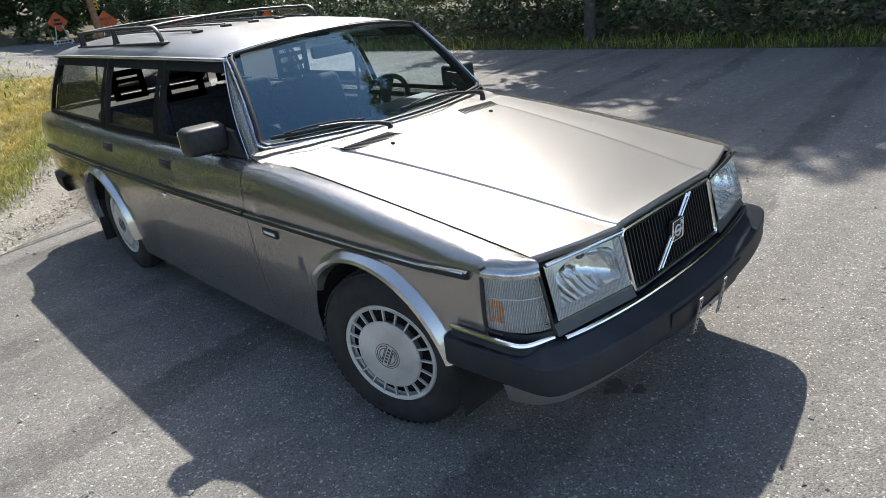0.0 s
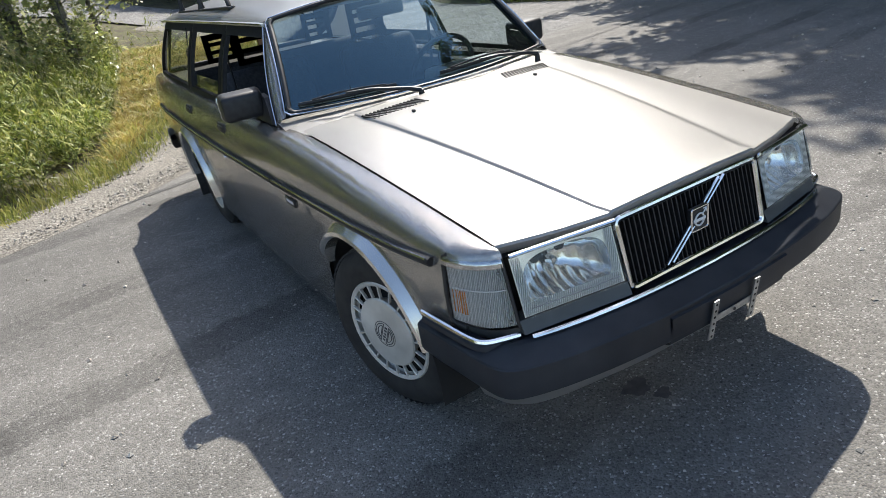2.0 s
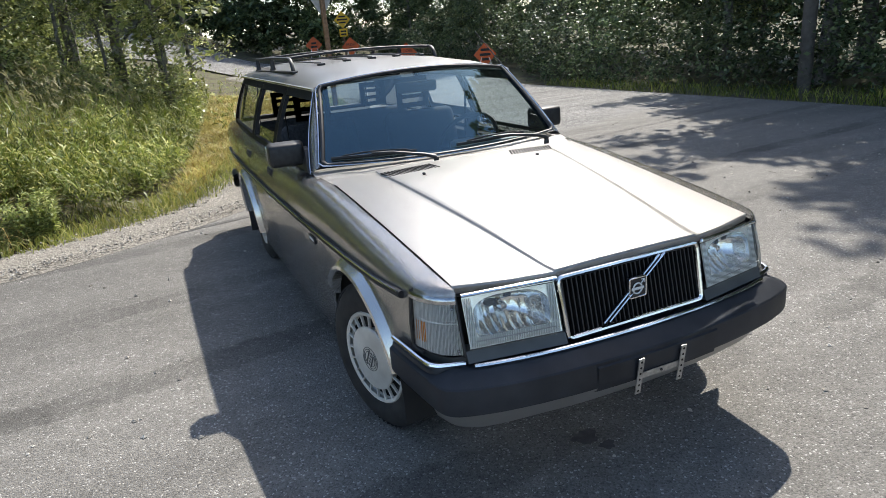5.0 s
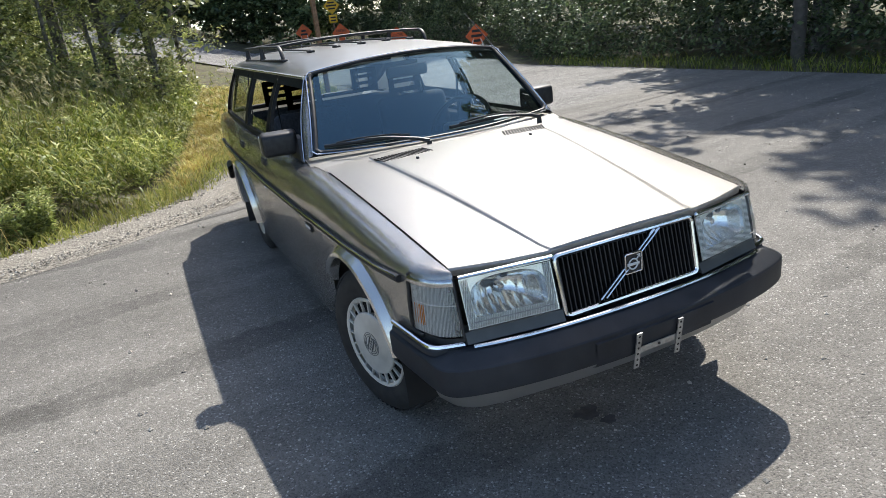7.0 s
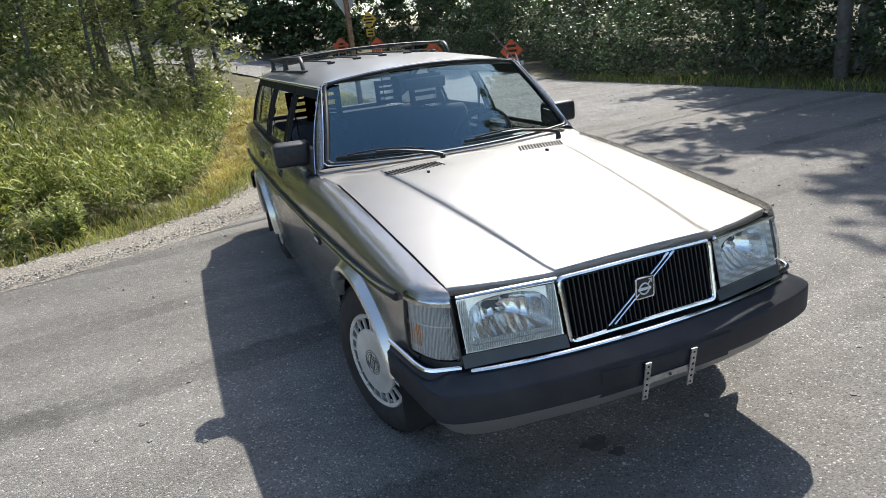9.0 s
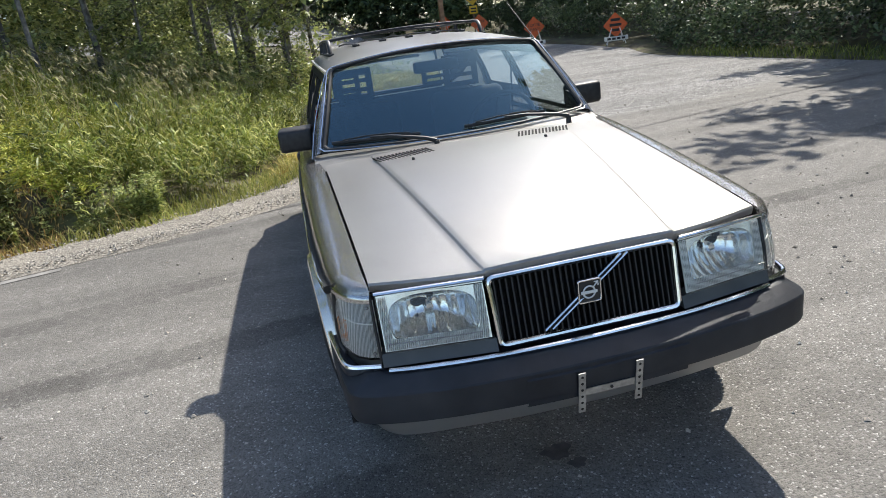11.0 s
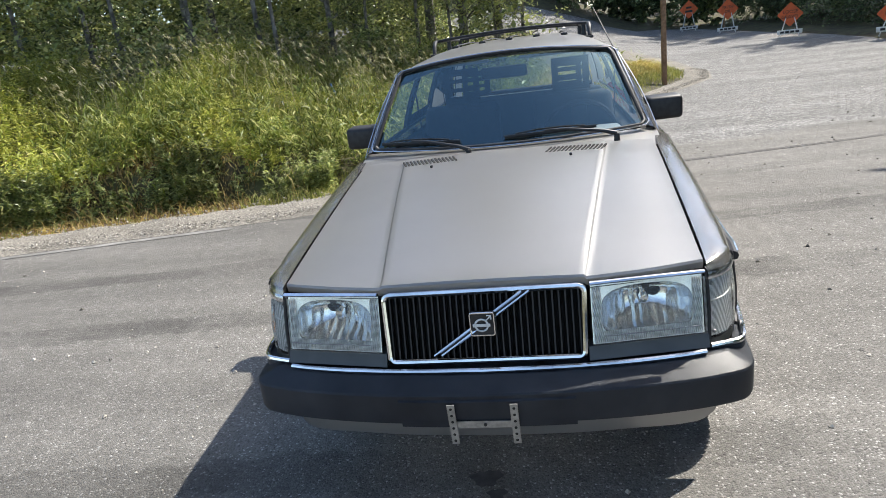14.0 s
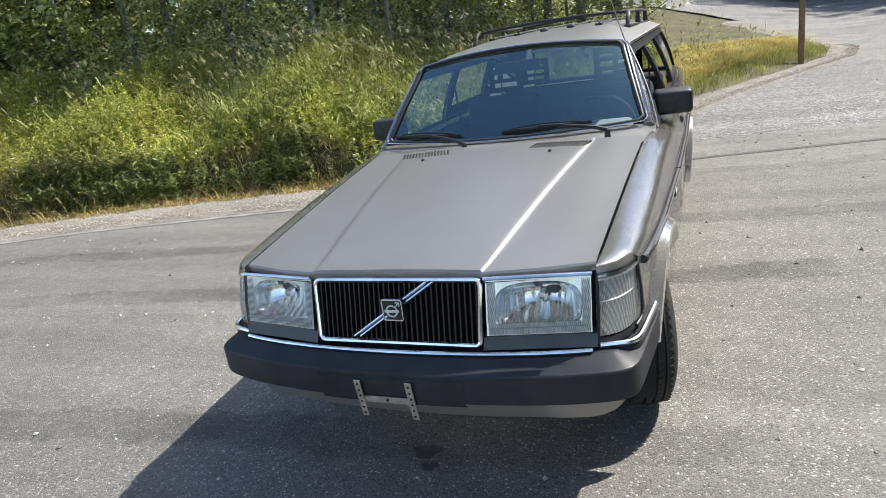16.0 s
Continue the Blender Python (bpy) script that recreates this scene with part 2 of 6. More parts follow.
def add_lathe(bm, profile, n=48, cap=True):
    """Spin (radius, x) points round the x axis."""
    rings = []
    for r, x in profile:
        rings.append([bm.verts.new((x, r * math.cos(k * math.tau / n), r * math.sin(k * math.tau / n))) for k in range(n)])
    for A, B in zip(rings, rings[1:]):
        for k in range(n):
            bm.faces.new((A[k], A[(k + 1) % n], B[(k + 1) % n], B[k]))
    if cap:
        bm.faces.new(rings[0])
        bm.faces.new(rings[-1])


def add_prism(bm, quad, depth):
    """A slab from a closed outline of points, given depth as a vector."""
    a = [bm.verts.new(p) for p in quad]
    b = [bm.verts.new(Vector(p) + Vector(depth)) for p in quad]
    n = len(a)
    bm.faces.new(a)
    bm.faces.new(b[::-1])
    for i in range(n):
        bm.faces.new((a[i], a[(i + 1) % n], b[(i + 1) % n], b[i]))


def rounded(corners, r, seg=5):
    """A closed outline with its corners rounded."""
    out, n = [], len(corners)
    for i in range(n):
        p, a, b = Vector(corners[i]), Vector(corners[i - 1]), Vector(corners[(i + 1) % n])
        da, db = (a - p).normalized(), (b - p).normalized()
        s, e = p + da * r, p + db * r
        for k in range(seg + 1):
            f = k / seg
            out.append((1 - f) ** 2 * s + 2 * f * (1 - f) * p + f * f * e)
    return out


# ---- the car: nose towards -y, wheels on z = 0 ----
car = thing("station_wagon", label="taupe metallic boxy station wagon with roof rack parked across the road", category="car")

WIDTH = [(-0.64, 0.690), (-0.5, 0.722), (-0.37, 0.74), (0.0, 0.762), (0.4, 0.774), (0.75, 0.785), (1.5, 0.797), (2.6, 0.795), (3.4, 0.775), (3.9, 0.745)]
TOP = [(-0.64, 0.779), (-0.3, 0.828), (0.0, 0.868), (0.3, 0.905), (0.57, 0.932), (0.74, 0.938), (2.5, 0.945), (3.9, 0.965)]
SEAM = [(-0.64, 0.617), (0.57, 0.664), (0.74, 0.69), (1.5, 0.705), (2.6, 0.703), (3.4, 0.685), (3.9, 0.655)]
UPPER = [(0, 0), (0.01, 0.2), (0.03, 0.4), (0.07, 0.58), (0.13, 0.72), (0.22, 0.83), (0.34, 0.91), (0.5, 0.96), (0.72, 0.985), (0.97, 1.0)]
LOWER = [(0.2, 0.045), (0.3, 0.026), (0.42, 0.013), (0.55, 0.004), (0.66, 0.0), (0.72, 0.0)]
TRIM_Z = 0.735
AXLES = (0.01, 2.66)
ARCH_R = 0.37


def side_point(y, z):
    """Half width of the body side below the trim."""
    return ip(WIDTH, y) - ip(LOWER, z)


def floor_z(y):
    """Lower edge of the body side: the sill, or the wheel arch over an axle."""
    for c in AXLES:
        if abs(y - c) < ARCH_R:
            return max(0.21 if y > -0.15 else 0.42, 0.315 + math.sqrt(ARCH_R ** 2 - (y - c) ** 2))
    return 0.21 if y > -0.3 else 0.42


def columns(y0, y1):
    ys = list(np.linspace(y0, y1, max(4, int((y1 - y0) / 0.09))))
    for c in AXLES:
        ys += [c + ARCH_R * math.cos(k * math.pi / 18) * 0.9999 for k in range(19)]
        ys += [c + ARCH_R * s * 1.001 for s in (-1, 1)]
    ys = sorted(y for y in ys if y0 <= y <= y1)
    keep = [ys[0]]
    for y in ys[1:]:
        if y - keep[-1] > 0.0002:
            keep.append(y)
    return keep


def side_panel(y0, y1, s, front=None):
    P = []
    for y in columns(y0, y1):
        w, zt, g = ip(WIDTH, y), ip(TOP, y), ip(SEAM, y)
        zl = floor_z(y)
        col = []
        for k in range(9):
            z = zl + (0.70 - zl) * k / 8
            yy = y
            col.append((s * side_point(y, z), yy, z))
        for fx, fz in UPPER:
            col.append((s * (w - fx * (w - g)), y, 0.70 + fz * (zt - 0.70)))
        P.append(col)
    return sheet(P, 0.012)


G = 0.003
LAMP_TOP = [(0.617, -0.628), (0.646, -0.612), (0.670, -0.59), (0.690, -0.56), (0.703, -0.528), (0.712, -0.4985)]
for s in (-1, 1):
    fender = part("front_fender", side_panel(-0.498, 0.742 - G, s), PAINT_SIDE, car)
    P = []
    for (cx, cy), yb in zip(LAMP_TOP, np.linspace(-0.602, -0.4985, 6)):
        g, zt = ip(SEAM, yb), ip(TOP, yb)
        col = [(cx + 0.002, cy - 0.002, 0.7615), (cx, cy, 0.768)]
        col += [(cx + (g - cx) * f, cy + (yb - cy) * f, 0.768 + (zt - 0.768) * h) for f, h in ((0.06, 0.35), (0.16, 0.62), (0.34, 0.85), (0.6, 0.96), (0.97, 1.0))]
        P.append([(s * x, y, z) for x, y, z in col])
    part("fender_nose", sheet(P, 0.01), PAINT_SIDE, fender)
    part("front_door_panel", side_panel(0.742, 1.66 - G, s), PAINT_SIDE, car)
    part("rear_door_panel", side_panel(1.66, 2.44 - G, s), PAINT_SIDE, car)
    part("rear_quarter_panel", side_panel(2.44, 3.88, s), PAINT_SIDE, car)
    # inner skins behind the seams and dark wheel houses
    inner = bmesh.new()
    add_box(inner, min(s * 0.60, s * 0.685), max(s * 0.60, s * 0.685), 0.42, 2.24, 0.2, 0.9, None, 0.02)
    part("inner_sill", inner, DARK_VOID, car)
    for c in AXLES:
        house = bmesh.new()
        P = [[(s * x, c + 0.40 * math.cos(a), 0.28 + 0.40 * math.sin(a)) for x in (0.45, 0.74)] for a in np.linspace(-0.15, math.pi + 0.15, 20)]
        add_grid(house, P)
        add_grid(house, [[(s * 0.45, c + r * math.cos(a), 0.28 + r * math.sin(a)) for r in (0.02, 0.4)] for a in np.linspace(-0.15, math.pi + 0.15, 20)])
        part("wheel_house", house, DARK_VOID, car)
        # flared arch lip
        flare = []
        for a in np.linspace(0.5 if c < 1 else -0.02, math.pi - (0.26 if c < 1 else -0.02), 30):
            row = []
            bulge = min(1.0, max(0.0, (a - 0.5) / 0.2)) if c < 1 else 1.0
            for r, o in ((ARCH_R - 0.012, -0.02), (ARCH_R - 0.008, 0.022), (ARCH_R + 0.002, 0.034), (ARCH_R + 0.015, 0.030), (ARCH_R + 0.028, 0.014), (ARCH_R + 0.038, 0.003), (ARCH_R + 0.046, -0.008)):
                y, z = c + r * math.cos(a), 0.315 + r * math.sin(a)
                row.append((s * (side_point(y, min(z, 0.72)) + (o * bulge if o > 0 else o)), y, z))
            flare.append(row)
        part("arch_flare", sheet(flare), PAINT_SIDE, car)
    # side moulding: black strip with a bright line
    trim = part("side_moulding", tube([(s * (ip(WIDTH, y) + 0.003), y, TRIM_Z + 0.006 * (y < -0.3)) for y in np.linspace(-0.462, 0.735, 14)], 0.014, 8, flat=1.0, up=(0, 0, 1)), BLACK_TRIM, car)
    part("bright_line", tube([(s * (ip(WIDTH, y) + 0.0135), y, TRIM_Z + 0.0095 + 0.006 * (y < -0.3)) for y in np.linspace(-0.455, 0.73, 14)], 0.0045, 6), CHROME, trim)
    trim = part("side_moulding", tube([(s * (ip(WIDTH, y) + 0.003), y, TRIM_Z) for y in np.linspace(0.752, 2.43, 14)], 0.014, 8), BLACK_TRIM, car)
    part("bright_line", tube([(s * (ip(WIDTH, y) + 0.0135), y, TRIM_Z + 0.0095) for y in np.linspace(0.756, 2.425, 14)], 0.0045, 6), CHROME, trim)
    trim = part("side_moulding", tube([(s * (ip(WIDTH, y) + 0.003), y, TRIM_Z) for y in np.linspace(2.45, 3.8, 12)], 0.014, 8), BLACK_TRIM, car)
    part("bright_line", tube([(s * (ip(WIDTH, y) + 0.0135), y, TRIM_Z + 0.0095) for y in np.linspace(2.455, 3.79, 12)], 0.0045, 6), CHROME, trim)
    # door handles: recessed black cup with a flap
    for y, z in ((1.475, 0.862), (2.285, 0.87)):
        x = ip(WIDTH, y) - 0.028
        handle = part("door_handle", box(min(s * (x - 0.01), s * (x + 0.022)), max(s * (x - 0.01), s * (x + 0.022)), y - 0.065, y + 0.065, z - 0.026, z + 0.026, 0.008), BLACK_TRIM, car)
        part("pull_flap", box(min(s * (x + 0.012), s * (x + 0.028)), max(s * (x + 0.012), s * (x + 0.028)), y - 0.05, y + 0.05, z - 0.014, z + 0.014, 0.005), BLACK_TRIM, handle)
    bm = bmesh.new()
    add_lathe(bm, [(0.002, 0.006), (0.010, 0.006), (0.013, 0.0), (0.013, -0.006)], 16)
    bmesh.ops.transform(bm, matrix=Matrix.Translation((s * 0.797, 1.56, 0.70)) @ Matrix.Diagonal((s, 1, 1, 1)), verts=bm.verts[:])
    part("door_lock", bm, CHROME, car)
    # badge on the fender: black plate with a pale bar
    x = side_point(0.575, 0.685)
    badge = part("fender_badge", box(min(s * (x - 0.004), s * (x + 0.006)), max(s * (x - 0.004), s * (x + 0.006)), 0.52, 0.63, 0.667, 0.699, 0.003), BLACK_TRIM, car)
    part("badge_bar", box(min(s * (x + 0.004), s * (x + 0.0075)), max(s * (x + 0.004), s * (x + 0.0075)), 0.533, 0.617, 0.677, 0.689, 0.002), PAINT_WHITE, badge)
    # mud flap behind the rear wheel
    part("mud_flap", box(min(s * 0.62, s * 0.775), max(s * 0.62, s * 0.775), 3.03, 3.045, 0.14, 0.42, 0.004), BLACK_TRIM, car)

# underbody
part("underbody", box(-0.60, 0.60, -0.15, 3.8, 0.19, 0.25, 0.02), DARK_VOID, car)


# ---- bonnet ----
def hood_front(x):
    return -0.673 + 0.078 * max(0.0, (abs(x) - 0.29) / 0.33) ** 1.3


def hood_rear(x):
    return 0.495 + 0.09 * (x / 0.66) ** 2


def crease_x(y):
    return ip([(-0.67, 0.297), (0.52, 0.458)], y)


def hood_z(x, y):
    edge = ip(TOP, y)
    cr = crease_x(y)
    ax = abs(x)
    f = (y + 0.66) / 1.2
    rise = 0.008 + 0.022 * f + 0.012 * math.sin(math.pi * min(1, max(0, f)))
    seam = ip(SEAM, y)
    if ax > cr:
        k = (ax - cr) / max(0.01, seam - cr)
        return edge + rise * 0.55 * (1 - k * k)
    q = min(1, max(0, cr - ax) / 0.010)
    step = 0.0075 * q * q * (3 - 2 * q) * min(1, max(0.75, 0.75 + f))
    return edge + rise * 0.55 + step + (rise * 0.45) * (1 - (ax / cr) ** 2)


P = []
for k in range(25):
    fy = k / 24
    row = []
    c0 = crease_x(-0.67 + fy * 1.2)
    ymid = hood_front(c0) + fy * (hood_rear(c0) - hood_front(c0))
    seam, cr = ip(SEAM, ymid) - 0.003, crease_x(ymid)
    xs = [-seam, -(seam + cr) / 2 - 0.06, -(seam + cr) / 2 + 0.02, -cr - 0.02, -cr, -cr + 0.0025, -cr + 0.005, -cr + 0.0075, -cr + 0.010, -cr + 0.03, -cr * 0.75, -cr * 0.5, -cr * 0.25]
    xs = xs + [0.0] + [-x for x in xs[::-1]]
    for x in xs:
        y = hood_front(x) + fy * (hood_rear(x) - hood_front(x))
        row.append((x, y, hood_z(x, y)))
    if k == 0:
        for dy, dz in ((0.012, -0.031), (0.001, -0.027), (-0.004, -0.007)):
            P.append([(x, y + dy, z + dz) for x, y, z in row])
    P.append(row)
hood = part("hood", sheet(P, 0.010), PAINT, car, sharp=40)

# rubber seal between the bonnet's lip, the grille and the lamps
part("bonnet_seal", sheet([[(x, hood_front(x) + dy, z) for dy, z in ((0.03, 0.758), (0.008, 0.757), (-0.016, 0.7535))] for x in np.linspace(-0.61, 0.61, 25)], 0.006), BLACK_TRIM, car)

# gutters under the seams of the bonnet, near-black to paint in the gaps' shade
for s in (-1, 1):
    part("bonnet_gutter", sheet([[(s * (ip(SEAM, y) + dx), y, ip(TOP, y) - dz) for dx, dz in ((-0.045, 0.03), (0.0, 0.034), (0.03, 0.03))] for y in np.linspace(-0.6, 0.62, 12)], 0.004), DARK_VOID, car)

# air slots and washer nozzles near the rear edge of the bonnet
for s in (-1, 1):
    for k in range(15):
        x = s * (0.205 + k * 0.0165)
        y = 0.425 + 0.03 * (x / 0.6) ** 2
        z = hood_z(x, y)
        m = Matrix.Translation((x, y, z + 0.0005)) @ Euler((0.12, 0, -s * 0.35)).to_matrix().to_4x4()
        # solid near-black bars paint the shade inside the open slots
        part("air_slot", box(-0.0043, 0.0043, -0.037, 0.037, -0.004, 0.0024, 0.0008, m, 1), DARK_VOID, hood)
    x, y = s * 0.295, 0.335
    noz = bmesh.new()
    add_box(noz, x - 0.006, x + 0.006, y - 0.009, y + 0.009, hood_z(x, y) - 0.004, hood_z(x, y) + 0.009, None, 0.004)
    part("washer_nozzle", noz, BLACK_TRIM, hood)

# scuttle between bonnet and windscreen
P = []
for k in range(6):
    f = k / 5
    row = []
    for x in np.linspace(-0.70, 0.70, 21):
        y0 = 0.47 + 0.09 * (x / 0.66) ** 2
        y1 = 0.625 + 0.14 * (abs(x) / 0.68) ** 2
        y = y0 + f * (y1 - y0)
        z0 = hood_z(max(-0.63, min(0.63, x)), y0) - 0.02
        row.append((x, y, z0 + f * (0.962 - z0) - 0.006 * (abs(x) > 0.66)))
    P.append(row)
part("scuttle", sheet(P, 0.008), PAINT, car)


# ---- windscreen, roof and pillars ----
def ws_bottom(x):
    k = (x / 0.66) ** 2
    return Vector((x, 0.60 + 0.135 * k, 0.962 + 0.012 * k))


def ws_top(x):
    k = (x / 0.545) ** 2
    return Vector((x, 0.985 + 0.085 * k, 1.366 - 0.046 * k))


def ws_point(u, v):
    a, b = ws_bottom(u * 0.66), ws_top(u * 0.545)
    p = a.lerp(b, v)
    p.y -= 0.018 * math.sin(math.pi * v)
    return p


windscreen = part("windscreen", sheet([[ws_point(u, v) for v in np.linspace(0, 1, 9)] for u in np.linspace(-1, 1, 21)]), WINDSCREEN, car)
windscreen.visible_shadow = False
edge = [ws_point(u, 0) for u in np.linspace(-0.97, 0.97, 25)] + [ws_point(1, v) for v in np.linspace(0.04, 0.96, 14)] \
    + [ws_point(u, 1) for u in np.linspace(0.97, -0.97, 25)] + [ws_point(-1, v) for v in np.linspace(0.96, 0.04, 14)]
ctr = ws_point(0, 0.5)
part("windscreen_seal", tube([p + (ctr - p) * 0.018 + Vector((0, -0.006, 0.006)) for p in edge], 0.0105, 8, True, 0.8), BLACK_TRIM, windscreen)
part("windscreen_bright_frame", tube([p + (p - ctr) * 0.014 + Vector((0, -0.008, 0.008)) for p in edge], 0.0036, 8, True, 0.9), CHROME, windscreen)

GUTTER = [(1.05, 1.312), (1.7, 1.324), (2.5, 1.335), (3.5, 1.345), (3.7, 1.335)]
GX = [(1.0, 0.556), (1.7, 0.566), (2.6, 0.572), (3.6, 0.565)]


def roof_z(x, y):
    e, gx = ip(GUTTER, y), ip(GX, y)
    crown = ip([(0.95, 0.05), (1.25, 0.078), (1.7, 0.098), (2.6, 0.1), (3.3, 0.085), (3.65, 0.06)], y)
    k = min(1.0, abs(x) / gx)
    return e + crown * (1 - k ** 4) ** 0.8


P = []
for k in range(26):
    f = k / 25
    row = []
    for u in (-1, -0.985, -0.95, -0.88, -0.78, -0.64, -0.48, -0.32, -0.16, 0, 0.16, 0.32, 0.48, 0.64, 0.78, 0.88, 0.95, 0.985, 1):
        y0 = 0.995 + 0.075 * u * u
        y = y0 + f * (3.64 - y0)
        x = u * ip(GX, y)
        z = roof_z(x, y)
        if f == 0:
            z = ws_top(u * 0.545).z + 0.004
        row.append((x, y, z))
    P.append(row)
part("roof", sheet(P, 0.012), PAINT, car)
part("headliner", sheet([[(x * 0.93, y, roof_z(x, y) - 0.045) for x, y, _ in row] for row in P[2:]], 0.004), HEADLINER, car)


def belt(y):
    return ip(SEAM, y) + 0.004, ip(TOP, y)


def green(y, v):
    """A point of the side windows' surface: v from the belt (0) to the gutter (1)."""
    xb, zb = belt(y)
    xt, zt = ip(GX, y) - 0.004, ip(GUTTER, y) - 0.008
    bow = 0.014 * math.sin(math.pi * v)
    return Vector((xb + (xt - xb) * v + bow, 0, zb + (zt - zb) * v))


def y_at(side_low, side_high, v):
    return side_low + (side_high - side_low) * v


def g_point(y, v, out=0.0):
    p = green(y, v)
    return Vector((p.x + out, y, p.z))


WINDOWS = [("front_door_frame", (0.742, 1.052), (1.69, 1.70), 0.0), ("rear_door_frame", (1.695, 1.705), (2.50, 2.50), 0.24), ("cargo_window_frame", (2.505, 2.505), (3.80, 3.53), 1.0)]
for s in (-1, 1):
    M = Matrix.Diagonal((s, 1, 1, 1))
    for name, (a0, a1), (b0, b1), up in WINDOWS:
        ring = [(k / 10, 0.0) for k in range(11)] + [(1.0, k / 10) for k in range(1, 11)] + [(1 - k / 10, 1.0) for k in range(1, 11)] + [(0.0, 1 - k / 10) for k in range(1, 10)]
        P = []
        for u, v in ring + ring[:1]:
            def at(u, v, out):
                y = y_at(a0, a1, v) * (1 - u) + y_at(b0, b1, v) * u
                return g_point(y, v, out)
            length = (b0 - a0)
            iu = 0.5 + (u - 0.5) * (1 - 0.10 / length)
            iv = 0.075 + v * 0.80
            p0, p1, p2 = at(u, v, 0.0), at(iu, iv, 0.004), at(0.5 + (iu - 0.5) * 0.985, 0.5 + (iv - 0.5) * 0.98, -0.018)
            P.append([p0, p1, p2])
        bm = sheet(P, 0.006)
        bmesh.ops.transform(bm, matrix=M, verts=bm.verts[:])
        fr = part(name, bm, BLACK_TRIM, car)
        if up:
            P = [[at(0.03 + 0.94 * u, 0.06 + v * 0.85 * up, -0.014) for v in np.linspace(0, 1, 5)] for u in np.linspace(0, 1, 9)]
            bm = sheet(P)
            bmesh.ops.transform(bm, matrix=M, verts=bm.verts[:])
            gl = part("window_pane", bm, SIDE_GLASS, fr)
            gl.visible_shadow = False
    # windscreen pillar in body colour
    P = []
    for v in np.linspace(0, 1, 12):
        a = ws_point(1, v)
        b = g_point(y_at(0.742, 1.052, v), v, 0.003)
        P.append([Vector((a.x + 0.004, a.y + 0.004, a.z - 0.002)), a.lerp(b, 0.35) + Vector((0.012, -0.006, 0.004)), a.lerp(b, 0.7) + Vector((0.010, -0.002, 0.002)), b + Vector((0.004, 0.012, 0))])
    bm = sheet(P, 0.012)
    bmesh.ops.transform(bm, matrix=M, verts=bm.verts[:])
    part("windscreen_pillar", bm, PAINT_SIDE, car)
    bm = tube([g_point(y_at(0.742, 1.052, v), v, 0.016) + Vector((0, 0.006, 0)) for v in np.linspace(0.02, 1.0, 14)], 0.003, 6)
    bmesh.ops.transform(bm, matrix=M, verts=bm.verts[:])
    part("pillar_bright_line", bm, CHROME, car)
    # drip rail along the roof edge
    bm = tube([(s * (ip(GX, y) + 0.006), y, ip(GUTTER, y) - 0.002) for y in np.linspace(1.05, 3.6, 24)], 0.011, 8, flat=0.8)
    part("drip_rail", bm, PAINT, car)
    bm = tube([(s * (ip(GX, y) + 0.016), y, ip(GUTTER, y) + 0.001) for y in np.linspace(1.06, 3.58, 24)], 0.0035, 6)
    part("drip_rail_bright_line", bm, CHROME, car)
    # rear corner pillar
    P = [[g_point(y_at(3.80, 3.53, v), v, 0.002), g_point(y_at(3.85, 3.585, v), v, -0.006), g_point(y_at(3.88, 3.62, v), v, -0.05)] for v in np.linspace(0, 1, 8)]
    bm = sheet(P, 0.01)
    bmesh.ops.transform(bm, matrix=M, verts=bm.verts[:])
    part("rear_pillar", bm, PAINT, car)

# tailgate with its window
P = [[(u * 0.62, 3.885 - 0.01 * u * u, z) for u in np.linspace(-1, 1, 9)] for z in np.linspace(0.42, 0.96, 6)]
tailgate = part("tailgate", sheet(P, 0.02), PAINT, car)
P = [[(u * (0.60 - 0.09 * v), 3.875 - 0.255 * v - 0.01 * u * u, 0.97 + 0.36 * v + 0.03 * v * (1 - u * u)) for u in np.linspace(-1, 1, 9)] for v in np.linspace(0, 1, 6)]
part("tailgate_window", sheet(P), SIDE_GLASS, tailgate).visible_shadow = False
part("tailgate_window_frame", tube([(-0.60, 3.87, 0.965), (0.60, 3.87, 0.965), (0.52, 3.615, 1.335), (0, 3.625, 1.37), (-0.52, 3.615, 1.335)], 0.022, 8, True), BLACK_TRIM, tailgate)
for s in (-1, 1):
    part("tail_lamp", box(min(s * 0.58, s * 0.70), max(s * 0.58, s * 0.70), 3.86, 3.91, 0.55, 0.90, 0.012), material("red tail lamp", [(0.3, 0.01, 0.01), (0.4, 0.02, 0.02)], rough=0.2), car)

# ---- bumpers ----
B_PATH = [(0, -0.835), (0.15, -0.832), (0.30, -0.823), (0.44, -0.806), (0.56, -0.783), (0.645, -0.758), (0.692, -0.738), (0.716, -0.716), (0.729, -0.686), (0.737, -0.63), (0.745, -0.54), (0.754, -0.45), (0.76, -0.355)]
B_SECT = [(-0.19, 0.540), (-0.085, 0.545), (-0.066, 0.544), (-0.062, 0.5425), (-0.008, 0.5197), (-0.0035, 0.5175), (0.0, 0.5125), (0.0, 0.506), (0.0, 0.436), (-0.004, 0.424), (-0.014, 0.417), (-0.05, 0.413), (-0.10, 0.413)]


def ramp01(v, a, b):
    return min(1.0, max(0.0, (v - a) / (b - a)))


def offset_path(path, off):
    """Both halves of a mirrored path, moved outwards."""
    full = [Vector((-x, y, 0)) for x, y in path[:0:-1]] + [Vector((x, y, 0)) for x, y in path]
    out = []
    for i, p in enumerate(full):
        d = (full[min(i + 1, len(full) - 1)] - full[max(i - 1, 0)]).normalized()
        n = Vector((d.y, -d.x, 0))
        out.append(p + n * off)
    return out


